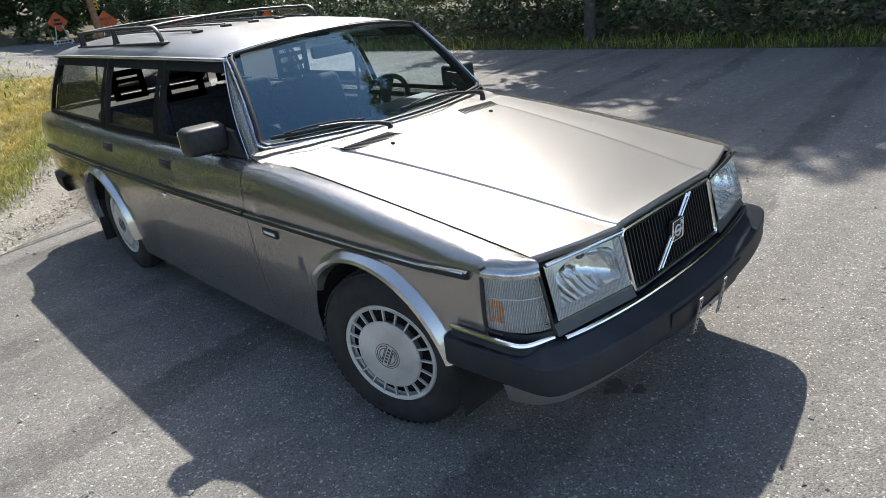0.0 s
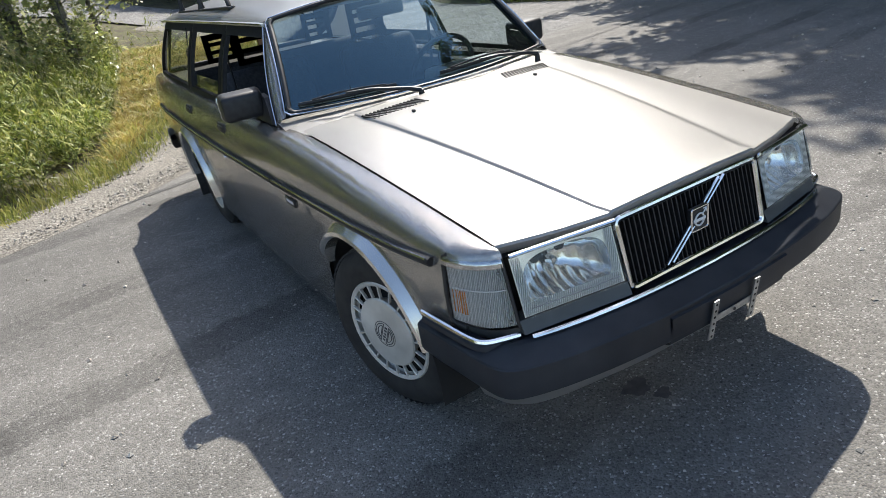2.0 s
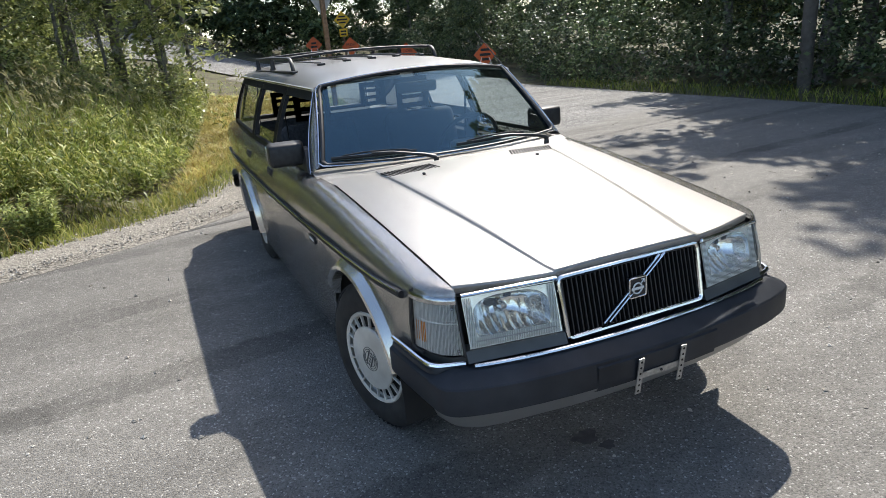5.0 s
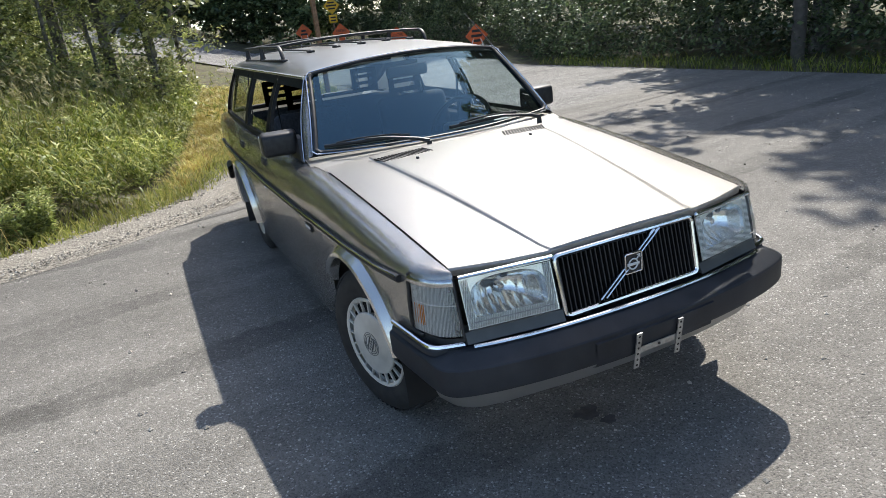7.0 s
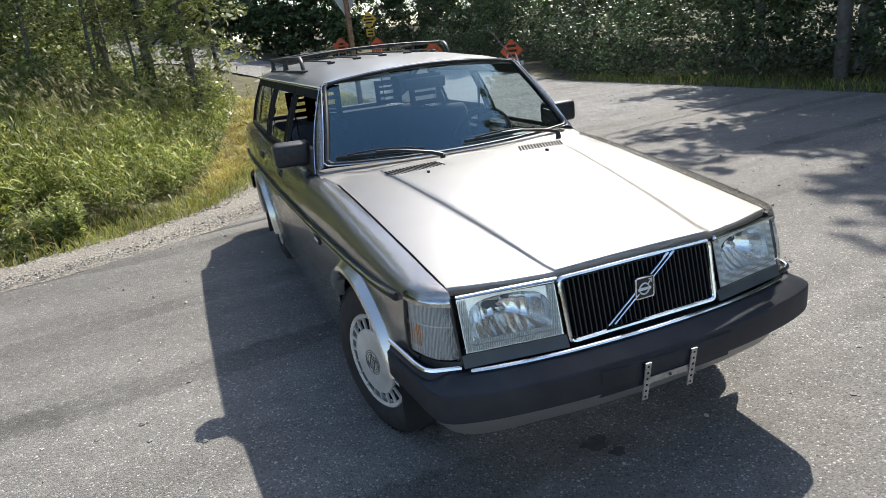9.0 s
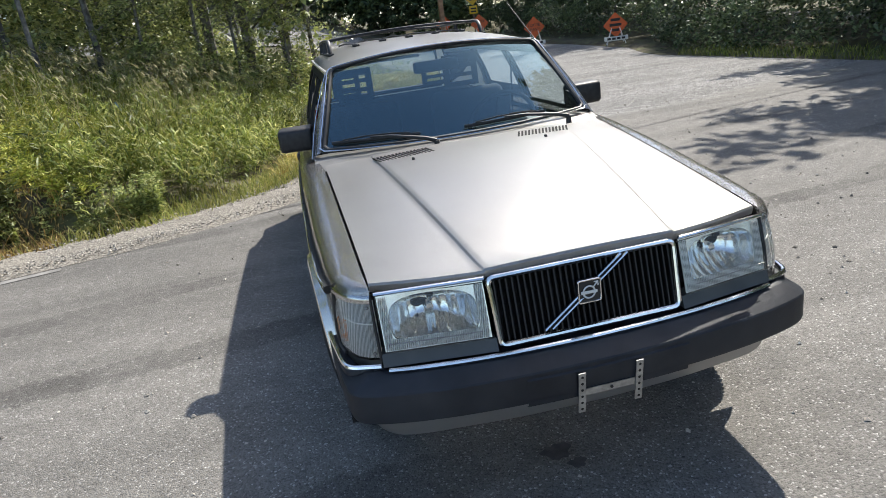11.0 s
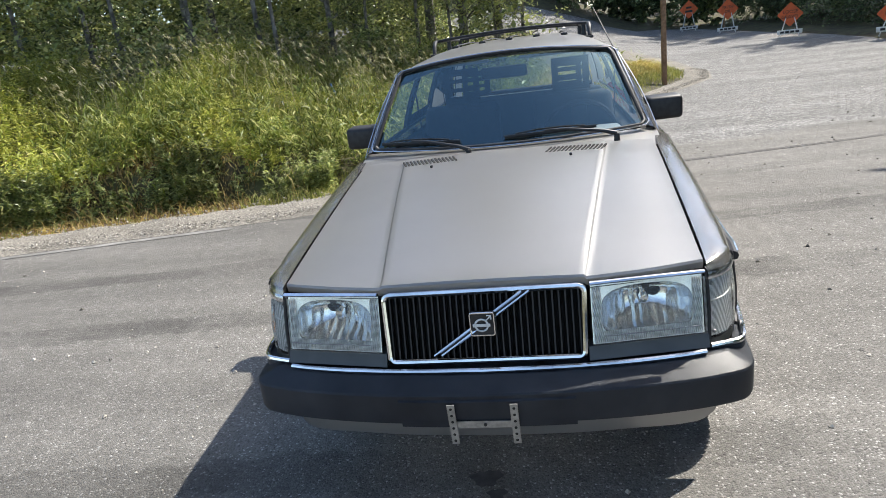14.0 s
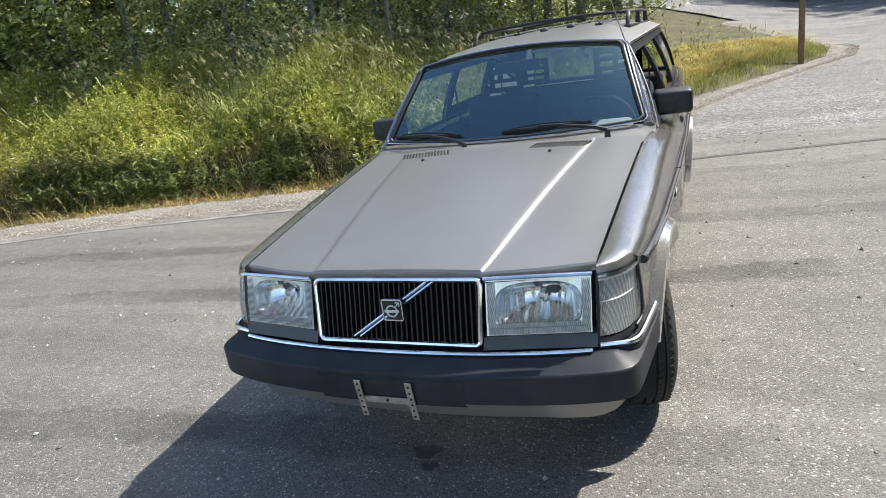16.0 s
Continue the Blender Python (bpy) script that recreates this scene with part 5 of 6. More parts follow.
STONE = material("gravel stone", [(0.11, 0.10, 0.085), (0.26, 0.235, 0.20), (0.40, 0.365, 0.31), (0.56, 0.52, 0.45)], by="island", rough=0.9, bump=0.3, bump_scale=90)
x, y, r = scatter(330000, -12, 5.5, 0, 17, lambda x, y, r: on_left(x, y) & (to_edge(x, y) < 0.2 + 0.85 * r.random(len(x))), 3)
x, y = x[:30000], y[:30000]
stones("shoulder_stones", x, y, terrain(x, y) + 0.028, 0.0075, r, STONE, "loose angular stones on the gravel shoulder", "gravel")
x, y, r = scatter(6500, -6, 8, -3.2, 14, lambda x, y, r: in_road(x, y) & (r.random(len(x)) < np.where((y > 5) | (x > 1.2), 0.8, 0.3)) & (to_edge(x, y) > 0.1), 4)
stones("road_chips", x, y, terrain(x, y), 0.008, r, STONE, "loose stone chips scattered on the road", "gravel")


def blades(name, x, y, z, h, w, lean, r, mat, label, category="grass"):
    """Bent two-piece blades, one island each."""
    n = len(x)
    a, la = r.uniform(0, math.tau, n), r.uniform(0, math.tau, n)
    side = np.stack([np.cos(a), np.sin(a), np.zeros(n)], -1)
    out = np.stack([np.cos(la), np.sin(la), np.zeros(n)], -1) * (lean * h * r.uniform(0.2, 1.2, n))[:, None]
    base = np.stack([x, y, z], -1)
    up = np.array((0, 0, 1.0))
    mid_ = base + out * 0.35 + up * (h * 0.62)[:, None]
    tip = base + out * 1.1 + up * h[:, None] * (1 - 0.12 * lean)
    ww = (w * r.uniform(0.7, 1.3, n))[:, None]
    V = np.stack([base - side * ww, base + side * ww, mid_ + side * ww * 0.8, mid_ - side * ww * 0.8, tip], 1)
    i = (np.arange(n) * 5)[:, None]
    faces = np.concatenate([i, i + 1, i + 2, i + 3], 1).tolist() + np.concatenate([i + 3, i + 2, i + 4], 1).tolist()
    ob = raw(name, V.reshape(-1, 3).tolist(), faces, mat)
    return tagged(ob, label, category, kind="stuff")


def leaf_cloud(pts, size, r, droop=0.3, slim=0.3):
    """Rhombic leaves at the points, each turned its own way."""
    n = len(pts)
    up = r.normal(0, 0.55, (n, 3)) + np.array((0, 0, 1.0))
    d = np.cross(up, r.normal(0, 1, (n, 3)))
    d /= np.linalg.norm(d, axis=1)[:, None]
    e = np.cross(d, up)
    e /= np.linalg.norm(e, axis=1)[:, None]
    d[:, 2] -= droop * 0.6
    s = (size * r.uniform(0.6, 1.4, n))[:, None]
    V = np.stack([pts, pts + d * s * 0.5 + e * s * slim, pts + d * s, pts + d * s * 0.5 - e * s * slim], 1)
    F = np.arange(n * 4).reshape(n, 4)
    return V.reshape(-1, 3), F


def arching(name, base, az, rise, length, width, sag, r, mat, label, category="grass"):
    """Long leaves that leave the stem at a rise and arch over, one island each."""
    n = len(base)
    out = np.stack([np.cos(az), np.sin(az), np.zeros(n)], -1)
    side = np.stack([-np.sin(az), np.cos(az), np.zeros(n)], -1) + r.normal(0, 0.35, (n, 3))
    up = np.array((0, 0, 1.0))
    rows = []
    for f, w in ((0.0, 0.5), (0.35, 1.0), (0.7, 0.8)):
        c = base + out * (length * f * np.cos(rise))[:, None] + up * (length * (f * np.sin(rise) - sag * f * f))[:, None]
        rows += [c - side * (width * w)[:, None], c + side * (width * w)[:, None]]
    rows.append(base + out * (length * np.cos(rise) * 0.95)[:, None] + up * (length * (np.sin(rise) - sag))[:, None])
    V = np.stack(rows, 1)
    i = (np.arange(n) * 7)[:, None]
    quads = np.concatenate([np.concatenate([i, i + 1, i + 3, i + 2], 1), np.concatenate([i + 2, i + 3, i + 5, i + 4], 1)])
    faces = quads.tolist() + np.concatenate([i + 4, i + 5, i + 6], 1).tolist()
    return tagged(raw(name, V.reshape(-1, 3).tolist(), faces, mat), label, category, kind="stuff")


def reeds(name, x, y, h, leaves, r, mat, label, lean=0.25):
    """Leafy grass stems: arching leaves set along each stem, most of them near its top."""
    n = len(x)
    z = land(x, y)
    k = np.repeat(np.arange(n), leaves)
    f = r.uniform(0.05, 1.0, len(k)) ** 0.75
    la = r.uniform(0, math.tau, n)
    off = lean * h * r.uniform(0, 1, n)
    base = np.stack([x[k] + np.cos(la)[k] * off[k] * f ** 2, y[k] + np.sin(la)[k] * off[k] * f ** 2, z[k] + h[k] * f], -1)
    length = r.uniform(0.16, 0.36, len(k)) * (0.6 + 0.5 * h[k])
    return arching(name, base, r.uniform(0, math.tau, len(k)), r.uniform(0.5, 1.25, len(k)), length, r.uniform(0.004, 0.0085, len(k)), r.uniform(0.3, 0.95, len(k)), r, mat, label)


def leafy_weeds(name, x, y, h, leaves, r, mat, label, lean=(0.0, 0.0)):
    """Upright weeds: slim leaves standing out all round the upper part of every stem."""
    n = len(x)
    z = land(x, y)
    k = np.repeat(np.arange(n), leaves)
    f = 1 - 0.8 * r.uniform(0, 1, len(k)) ** 1.5
    la, off = r.uniform(0, math.tau, n), 0.16 * h * r.uniform(0, 1, n)
    dx, dy = np.cos(la) * off + lean[0] * h, np.sin(la) * off + lean[1] * h
    base = np.stack([x[k] + dx[k] * f ** 2, y[k] + dy[k] * f ** 2, z[k] + h[k] * f], -1)
    az = r.uniform(0, math.tau, len(k))
    el = r.normal(0.25, 0.35, len(k))
    d = np.stack([np.cos(az) * np.cos(el), np.sin(az) * np.cos(el), np.sin(el)], -1)
    e = np.cross(d, np.array((0, 0, 1.0)) + r.normal(0, 0.3, (len(k), 3)))
    e /= np.linalg.norm(e, axis=1)[:, None]
    s = (r.uniform(0.045, 0.10, len(k)) * (1.15 - 0.55 * f))[:, None]
    bend = np.array((0, 0, 1.0)) * s * 0.12
    V = np.stack([base, base + d * s * 0.45 + e * s * 0.17 + bend, base + d * s, base + d * s * 0.45 - e * s * 0.17 + bend], 1)
    F = np.arange(len(k) * 4).reshape(-1, 4)
    return tagged(raw(name, V.reshape(-1, 3).tolist(), F.tolist(), mat), label, "undergrowth", kind="stuff")


GREEN_GRASS = material("green grass", [(0.12, 0.15, 0.03), (0.25, 0.28, 0.055), (0.36, 0.36, 0.09), (0.50, 0.44, 0.15)], by="island", rough=0.5, subsurface=0.3, scale2=1.9, slow=(0.6, 1.3))
LUSH = material("lush tall grass", [(0.06, 0.085, 0.018), (0.17, 0.22, 0.035), (0.30, 0.345, 0.06), (0.46, 0.43, 0.13)], by="island", rough=0.5, spec=0.35, subsurface=0.24, scale2=0.9, slow=(0.4, 1.4))
DRY_GRASS = material("dry grass", [(0.26, 0.18, 0.05), (0.50, 0.38, 0.11), (0.60, 0.50, 0.17), (0.44, 0.46, 0.11)], by="island", rough=0.5, subsurface=0.3, scale2=1.5, slow=(0.6, 1.3))
BROWN_GRASS = material("brown dead grass", [(0.18, 0.11, 0.04), (0.42, 0.27, 0.09), (0.60, 0.43, 0.15), (0.48, 0.42, 0.12)], by="island", rough=0.5, subsurface=0.2, scale2=2.2, slow=(0.5, 1.4))
SEED = material("seed heads", [(0.24, 0.22, 0.11), (0.36, 0.33, 0.18), (0.50, 0.45, 0.27)], by="island", rough=0.8, subsurface=0.28)
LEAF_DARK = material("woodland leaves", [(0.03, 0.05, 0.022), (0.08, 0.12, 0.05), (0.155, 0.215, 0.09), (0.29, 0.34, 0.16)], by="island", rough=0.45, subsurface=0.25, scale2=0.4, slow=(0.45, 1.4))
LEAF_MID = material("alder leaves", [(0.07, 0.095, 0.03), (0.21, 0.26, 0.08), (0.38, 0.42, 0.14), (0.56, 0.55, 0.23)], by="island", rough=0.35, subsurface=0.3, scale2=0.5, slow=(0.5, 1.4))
# colours lifted towards the look of leaves in full sun
LEAF_LIGHT = material("sunlit-toned weed leaves", [(0.14, 0.175, 0.035), (0.36, 0.41, 0.07), (0.55, 0.56, 0.11), (0.70, 0.64, 0.20)], by="island", rough=0.5, spec=0.3, subsurface=0.2, scale2=0.8, slow=(0.45, 1.25))
BARK = material("grey mottled bark", [(0.05, 0.045, 0.04), (0.16, 0.15, 0.135), (0.30, 0.29, 0.27)], scale=6, rough=0.9, bump=0.6, bump_scale=30, scale2=1.5, bump_dist=0.02)


def golden(x, y):
    """The dry strip by the side road's mouth."""
    return (x > -1.25 + 0.14 * (y - 6)) & (y > 5.0) & (y < 17)


def tufts(x, y):
    """Patchiness of the tall grass, 0 in the gaps to 1 in the tufts."""
    a = np.sin(3.3 * x + 1.6 * np.sin(2.3 * y)) * np.sin(2.9 * y + 1.2 * np.sin(2.1 * x))
    b = np.sin(7.1 * x + 2.0 * np.sin(1.3 * y + 1)) * np.sin(6.3 * y + x)
    return np.clip(0.45 + 0.55 * a + 0.3 * b, 0.06, 1)


# short grass beside the gravel
x, y, r = scatter(330000, -14, 6, -1, 18, lambda x, y, r: on_left(x, y) & (to_edge(x, y) > 0.55 + 0.35 * r.random(len(x))) & (to_edge(x, y) < 1.5) & ((x > -3.2) | (r.random(len(x)) < 0.2)), 11)
x, y = x[:19000], y[:19000]
blades("short_grass", x, y, land(x, y), r.uniform(0.06, 0.20, len(x)), 0.005, 0.9, r, GREEN_GRASS, "short yellow-green grass beside the gravel")
# dead grass at the foot of the bank
x, y, r = scatter(150000, -14, -3.3, -2, 6, lambda x, y, r: on_left(x, y) & (to_edge(x, y) > 0.6 + 0.35 * r.random(len(x))) & (to_edge(x, y) < 1.55), 12)
x, y = x[:24000], y[:24000]
blades("dead_grass", x, y, land(x, y), r.uniform(0.03, 0.12, len(x)) * (1 + 1.6 * (r.random(len(x)) < 0.08)), 0.005, 1.4, r, BROWN_GRASS, "brown dead grass at the foot of the bank")
# grass verge at the foot of the roadside bushes
x, y, r = scatter(60000, 8.2, 10.0, -9, 14, lambda x, y, r: ~in_road(x, y) & (r.random(len(x)) < 1.3 - 0.6 * (x - 8.4)), 20)
x, y = x[:5500], y[:5500]
blades("verge_grass", x, y, land(x, y), r.uniform(0.06, 0.24, len(x)), 0.007, 1.0, r, LUSH, "green grass verge at the foot of the bushes")
# golden dry grass
x, y, r = scatter(200000, -3, 6, 4.5, 18, lambda x, y, r: on_left(x, y) & golden(x, y) & (to_edge(x, y) > 1.1), 13)
x, y = x[:30000], y[:30000]
blades("dry_grass", x, y, land(x, y), r.uniform(0.07, 0.25, len(x)) * (0.6 + 0.7 * tufts(1.3 * x, 1.3 * y)), 0.006, 1.4, r, DRY_GRASS, "golden dry grass on the island by the side road")
# tall lush leafy grass: thick by the golden strip, in patches along the bank
x, y, r = scatter(420000, -6, 4, 2.5, 16, lambda x, y, r: on_left(x, y) & (to_edge(x, y) > 1.5 - 0.25 * ramp(x, -2.6, -1.8) + 0.25 * ramp(x, -1.8, -1.2) + 0.2 * r.random(len(x))) & (to_edge(x, y) < 7.0) & (~golden(x, y) | (r.random(len(x)) < 0.04)) & (tufts(x, y) > r.random(len(x))), 14)
x, y = x[:11000], y[:11000]
hh = r.uniform(0.35, 0.85, len(x)) * (0.5 + 0.5 * ramp(to_edge(x, y), 1.3, 3.0)) * (0.7 + 0.5 * tufts(x, y))
reeds("tall_grass", x, y, hh, 7, r, LUSH, "tall lush green roadside grass with arching leaves")
x, y, r = scatter(420000, -14, -4, -3, 11, lambda x, y, r: on_left(x, y) & (to_edge(x, y) > 1.45 + 0.3 * r.random(len(x))) & (to_edge(x, y) < 6.0) & (tufts(0.45 * x + 3, 0.45 * y) > 0.35 + 0.6 * r.random(len(x))), 18)
x, y = x[:2600], y[:2600]
reeds("bank_grass", x, y, r.uniform(0.35, 0.8, len(x)), 7, r, LUSH, "long arching grass among the weeds of the bank")
# brittle brown stems standing against the steep foot of the bank
x, y, r = scatter(60000, -14, -2.6, -2, 9, lambda x, y, r: on_left(x, y) & (to_edge(x, y) > 1.05) & (to_edge(x, y) < 1.6) & (tufts(0.6 * x, y) > r.random(len(x))), 17)
x, y = x[:4500], y[:4500]
blades("dead_stems", x, y, land(x, y), r.uniform(0.12, 0.42, len(x)), 0.0035, 0.8, r, BROWN_GRASS, "brittle brown stems against the steep bank", "dead plants")
# stems with pale nodding seed heads
x, y, r = scatter(160000, -13, 1.4, 0, 14, lambda x, y, r: on_left(x, y) & (to_edge(x, y) > 3.0) & (to_edge(x, y) < 7.4) & ~golden(x, y) & ((x > -7) | (r.random(len(x)) < 0.15)) & (tufts(0.5 * x, 0.5 * y + 2) > 0.4 * r.random(len(x))), 15)
x, y = x[:1300], y[:1300]
hh = r.uniform(0.85, 1.35, len(x))
blades("seed_stems", x, y, land(x, y), hh, 0.0035, 0.25, r, SEED, "thin pale stems of tall flowering grass")
k = np.repeat(np.arange(len(x)), 3)
heads = np.stack([x[k], y[k], land(x, y)[k] + hh[k] * 0.93], -1) + r.normal(0, 0.012, (len(k), 3))
arching("seed_heads", heads, r.normal(3.5, 0.7, len(x))[k] + r.normal(0, 0.25, len(k)), r.uniform(0.7, 1.3, len(k)), r.uniform(0.10, 0.19, len(k)), r.uniform(0.004, 0.008, len(k)), r.uniform(0.2, 0.8, len(k)), r, SEED, "nodding pale seed heads of tall grass")


def height_cloud(name, n, x0, x1, y0, y1, keep, top, size, mat, label, seed, category="undergrowth", droop=0.3, low=0.0):
    """Leaves gathered in clumps between the ground and a lumpy top."""
    r = np.random.default_rng(seed)
    m = n // 38
    cx, cy = r.uniform(x0, x1, m * 6), r.uniform(y0, y1, m * 6)
    k = keep(cx, cy, r)
    cx, cy = cx[k][:m], cy[k][:m]
    ch = top(cx, cy) * r.uniform(0.03, 1.05, len(cx)) ** 0.8 + low
    rad = r.uniform(0.16, 0.5, len(cx))
    pick = r.integers(0, len(cx), n)
    d = r.normal(0, 1, (n, 3))
    d /= np.linalg.norm(d, axis=1)[:, None]
    d *= (r.random(n) ** 0.4)[:, None]
    pts = np.stack([cx[pick], cy[pick], land(cx, cy)[pick] + ch[pick]], -1) + d * rad[pick][:, None] * np.array((1.2, 1.2, 0.8))
    V, F = leaf_cloud(pts, size, r, droop)
    return tagged(raw(name, V.tolist(), F.tolist(), mat), label, category, kind="stuff")


# bank weeds: leaf colours paint sunlit yellow-green above, shade on the steep leafy face
def bank_top(x, y):
    d = to_edge(x, y)
    lumps = 1 + 0.22 * np.sin(x * 1.9 + 0.6 * y) + 0.15 * np.sin(x * 4.3 - 1.1 * y)
    return (0.26 + 0.16 * ramp(d, 1.4, 2.2) + 0.34 * ramp(d, 2.0, 5.5)) * lumps * (0.55 + 0.45 * ramp(-x, 2.6, 5.0))


x, y, r = scatter(90000, -15, -2.4, -4, 12, lambda x, y, r: on_left(x, y) & (to_edge(x, y) > 1.47 + 0.06 * np.sin(2.3 * x) + 0.1 * r.random(len(x))) & (to_edge(x, y) < 6.6) & (x < -3.2 + 0.45 * (to_edge(x, y) - 2) + 0.5 * np.sin(y * 3)), 21)
x, y = x[:8500], y[:8500]
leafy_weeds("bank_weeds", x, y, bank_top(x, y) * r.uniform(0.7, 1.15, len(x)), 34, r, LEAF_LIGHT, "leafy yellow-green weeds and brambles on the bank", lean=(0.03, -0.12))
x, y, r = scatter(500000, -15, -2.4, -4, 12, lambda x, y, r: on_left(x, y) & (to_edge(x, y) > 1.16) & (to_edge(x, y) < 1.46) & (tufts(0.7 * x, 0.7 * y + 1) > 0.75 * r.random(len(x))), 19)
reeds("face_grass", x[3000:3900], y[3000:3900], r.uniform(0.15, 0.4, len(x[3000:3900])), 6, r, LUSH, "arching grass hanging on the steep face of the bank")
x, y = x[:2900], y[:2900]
# face weeds take the darker leaf colours, deepening the face's shade
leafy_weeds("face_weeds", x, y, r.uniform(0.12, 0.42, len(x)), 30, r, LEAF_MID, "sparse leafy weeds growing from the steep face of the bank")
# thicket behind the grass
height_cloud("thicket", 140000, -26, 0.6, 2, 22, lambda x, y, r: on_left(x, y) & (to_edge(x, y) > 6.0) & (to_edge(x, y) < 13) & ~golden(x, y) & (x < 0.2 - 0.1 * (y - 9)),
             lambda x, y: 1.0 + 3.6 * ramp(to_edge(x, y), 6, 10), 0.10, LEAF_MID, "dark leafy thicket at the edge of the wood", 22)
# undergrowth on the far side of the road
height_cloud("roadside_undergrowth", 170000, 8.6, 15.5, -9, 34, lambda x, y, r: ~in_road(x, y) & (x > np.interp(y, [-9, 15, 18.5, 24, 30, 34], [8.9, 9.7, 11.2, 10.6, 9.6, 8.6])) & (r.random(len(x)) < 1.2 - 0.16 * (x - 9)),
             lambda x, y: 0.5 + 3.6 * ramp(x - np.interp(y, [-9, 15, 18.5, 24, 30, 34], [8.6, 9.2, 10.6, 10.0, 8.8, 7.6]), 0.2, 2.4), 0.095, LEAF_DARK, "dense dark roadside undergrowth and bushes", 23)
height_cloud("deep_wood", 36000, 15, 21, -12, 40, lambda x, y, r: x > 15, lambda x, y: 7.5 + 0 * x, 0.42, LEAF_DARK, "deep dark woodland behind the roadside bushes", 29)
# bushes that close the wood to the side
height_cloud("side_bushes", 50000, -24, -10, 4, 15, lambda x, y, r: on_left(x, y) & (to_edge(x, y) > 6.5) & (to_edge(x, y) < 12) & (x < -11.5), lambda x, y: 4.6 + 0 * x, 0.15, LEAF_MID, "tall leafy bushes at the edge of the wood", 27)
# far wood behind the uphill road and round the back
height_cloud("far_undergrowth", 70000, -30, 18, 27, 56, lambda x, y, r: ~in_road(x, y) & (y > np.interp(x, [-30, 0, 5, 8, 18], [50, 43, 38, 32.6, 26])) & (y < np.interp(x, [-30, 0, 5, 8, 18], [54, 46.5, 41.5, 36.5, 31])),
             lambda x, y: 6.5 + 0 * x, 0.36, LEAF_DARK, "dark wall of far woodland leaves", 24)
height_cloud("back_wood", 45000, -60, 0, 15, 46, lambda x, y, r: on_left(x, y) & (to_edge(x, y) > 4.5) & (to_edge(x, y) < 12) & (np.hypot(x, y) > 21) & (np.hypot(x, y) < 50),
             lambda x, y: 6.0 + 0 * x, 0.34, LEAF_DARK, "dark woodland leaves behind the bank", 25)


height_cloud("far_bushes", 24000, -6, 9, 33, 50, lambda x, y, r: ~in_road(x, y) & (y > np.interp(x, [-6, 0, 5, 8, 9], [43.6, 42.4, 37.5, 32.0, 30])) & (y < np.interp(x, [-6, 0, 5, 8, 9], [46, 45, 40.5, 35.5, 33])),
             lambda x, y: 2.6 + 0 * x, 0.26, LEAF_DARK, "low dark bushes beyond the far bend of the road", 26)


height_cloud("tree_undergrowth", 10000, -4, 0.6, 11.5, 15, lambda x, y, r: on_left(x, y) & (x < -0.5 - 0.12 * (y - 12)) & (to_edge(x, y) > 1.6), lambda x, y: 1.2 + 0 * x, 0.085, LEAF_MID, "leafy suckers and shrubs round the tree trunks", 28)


def tree(label, h, r0, crown_low, spread, n_leaf, leaf, mat, seed, category="tree"):
    """A tapered trunk with limbs and a crown of clumped leaves, standing at the origin."""
    r = np.random.default_rng(seed)
    t = thing("tree", label=label, category=category, group="roadside trees")
    bm = bmesh.new()
    steps = 9
    line = [Vector((0.25 * math.sin(k * 0.9 + seed) * k / steps * spread * 0.3, 0.25 * math.cos(k * 0.7 + seed) * k / steps * spread * 0.3, h * k / steps - 0.25)) for k in range(steps + 1)]
    add_tube(bm, line, [r0 * (1.25 if k == 0 else 1 - 0.9 * k / steps) for k in range(steps + 1)], 8)
    tips = []
    limbs = 16
    for k in range(limbs):
        f = crown_low + (0.97 - crown_low) * k / limbs
        i = min(int(f * steps), steps - 1)
        p = line[i].lerp(line[i + 1], f * steps - i)
        a = k * 2.4 + r.uniform(-0.4, 0.4)
        ln = spread * (1.05 - 0.75 * abs(f - crown_low - 0.1)) * r.uniform(0.7, 1.15) * (1 - 0.55 * f)
        q = p + Vector((math.cos(a) * ln * 0.55, math.sin(a) * ln * 0.55, ln * 0.28))
        e = p + Vector((math.cos(a) * ln, math.sin(a) * ln, ln * 0.42))
        add_tube(bm, [p, q, e], [r0 * 0.3 * (1 - f * 0.6), r0 * 0.18 * (1 - f * 0.6), 0.008], 5)
        for w in (0.35, 0.6, 0.8, 1.0):
            tips.append(np.array(p.lerp(e, w)))
    part("trunk", bm, BARK, t)
    tips = np.array(tips)
    clumps = tips[r.integers(0, len(tips), 150)] + r.normal(0, 0.34 * spread * 0.5, (150, 3))
    rad = r.uniform(0.25, 0.6, 150) * spread * 0.36
    pick = r.integers(0, 150, n_leaf)
    d = r.normal(0, 1, (n_leaf, 3))
    d /= np.linalg.norm(d, axis=1)[:, None]
    pts = clumps[pick] + d * (r.random(n_leaf) ** 0.45 * rad[pick])[:, None] * np.array((1.15, 1.15, 0.75))
    V, F = leaf_cloud(pts, leaf, r)
    raw("crown", V.tolist(), F.tolist(), mat, t)
    return t


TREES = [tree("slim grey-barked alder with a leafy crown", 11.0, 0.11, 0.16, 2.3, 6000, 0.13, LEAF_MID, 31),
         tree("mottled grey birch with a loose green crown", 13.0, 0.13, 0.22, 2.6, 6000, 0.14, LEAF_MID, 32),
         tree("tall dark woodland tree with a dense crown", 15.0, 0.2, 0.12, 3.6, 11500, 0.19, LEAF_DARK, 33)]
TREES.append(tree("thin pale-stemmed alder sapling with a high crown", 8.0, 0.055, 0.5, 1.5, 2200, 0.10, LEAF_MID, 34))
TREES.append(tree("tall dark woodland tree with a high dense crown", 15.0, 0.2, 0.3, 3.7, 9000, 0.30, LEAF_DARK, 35))
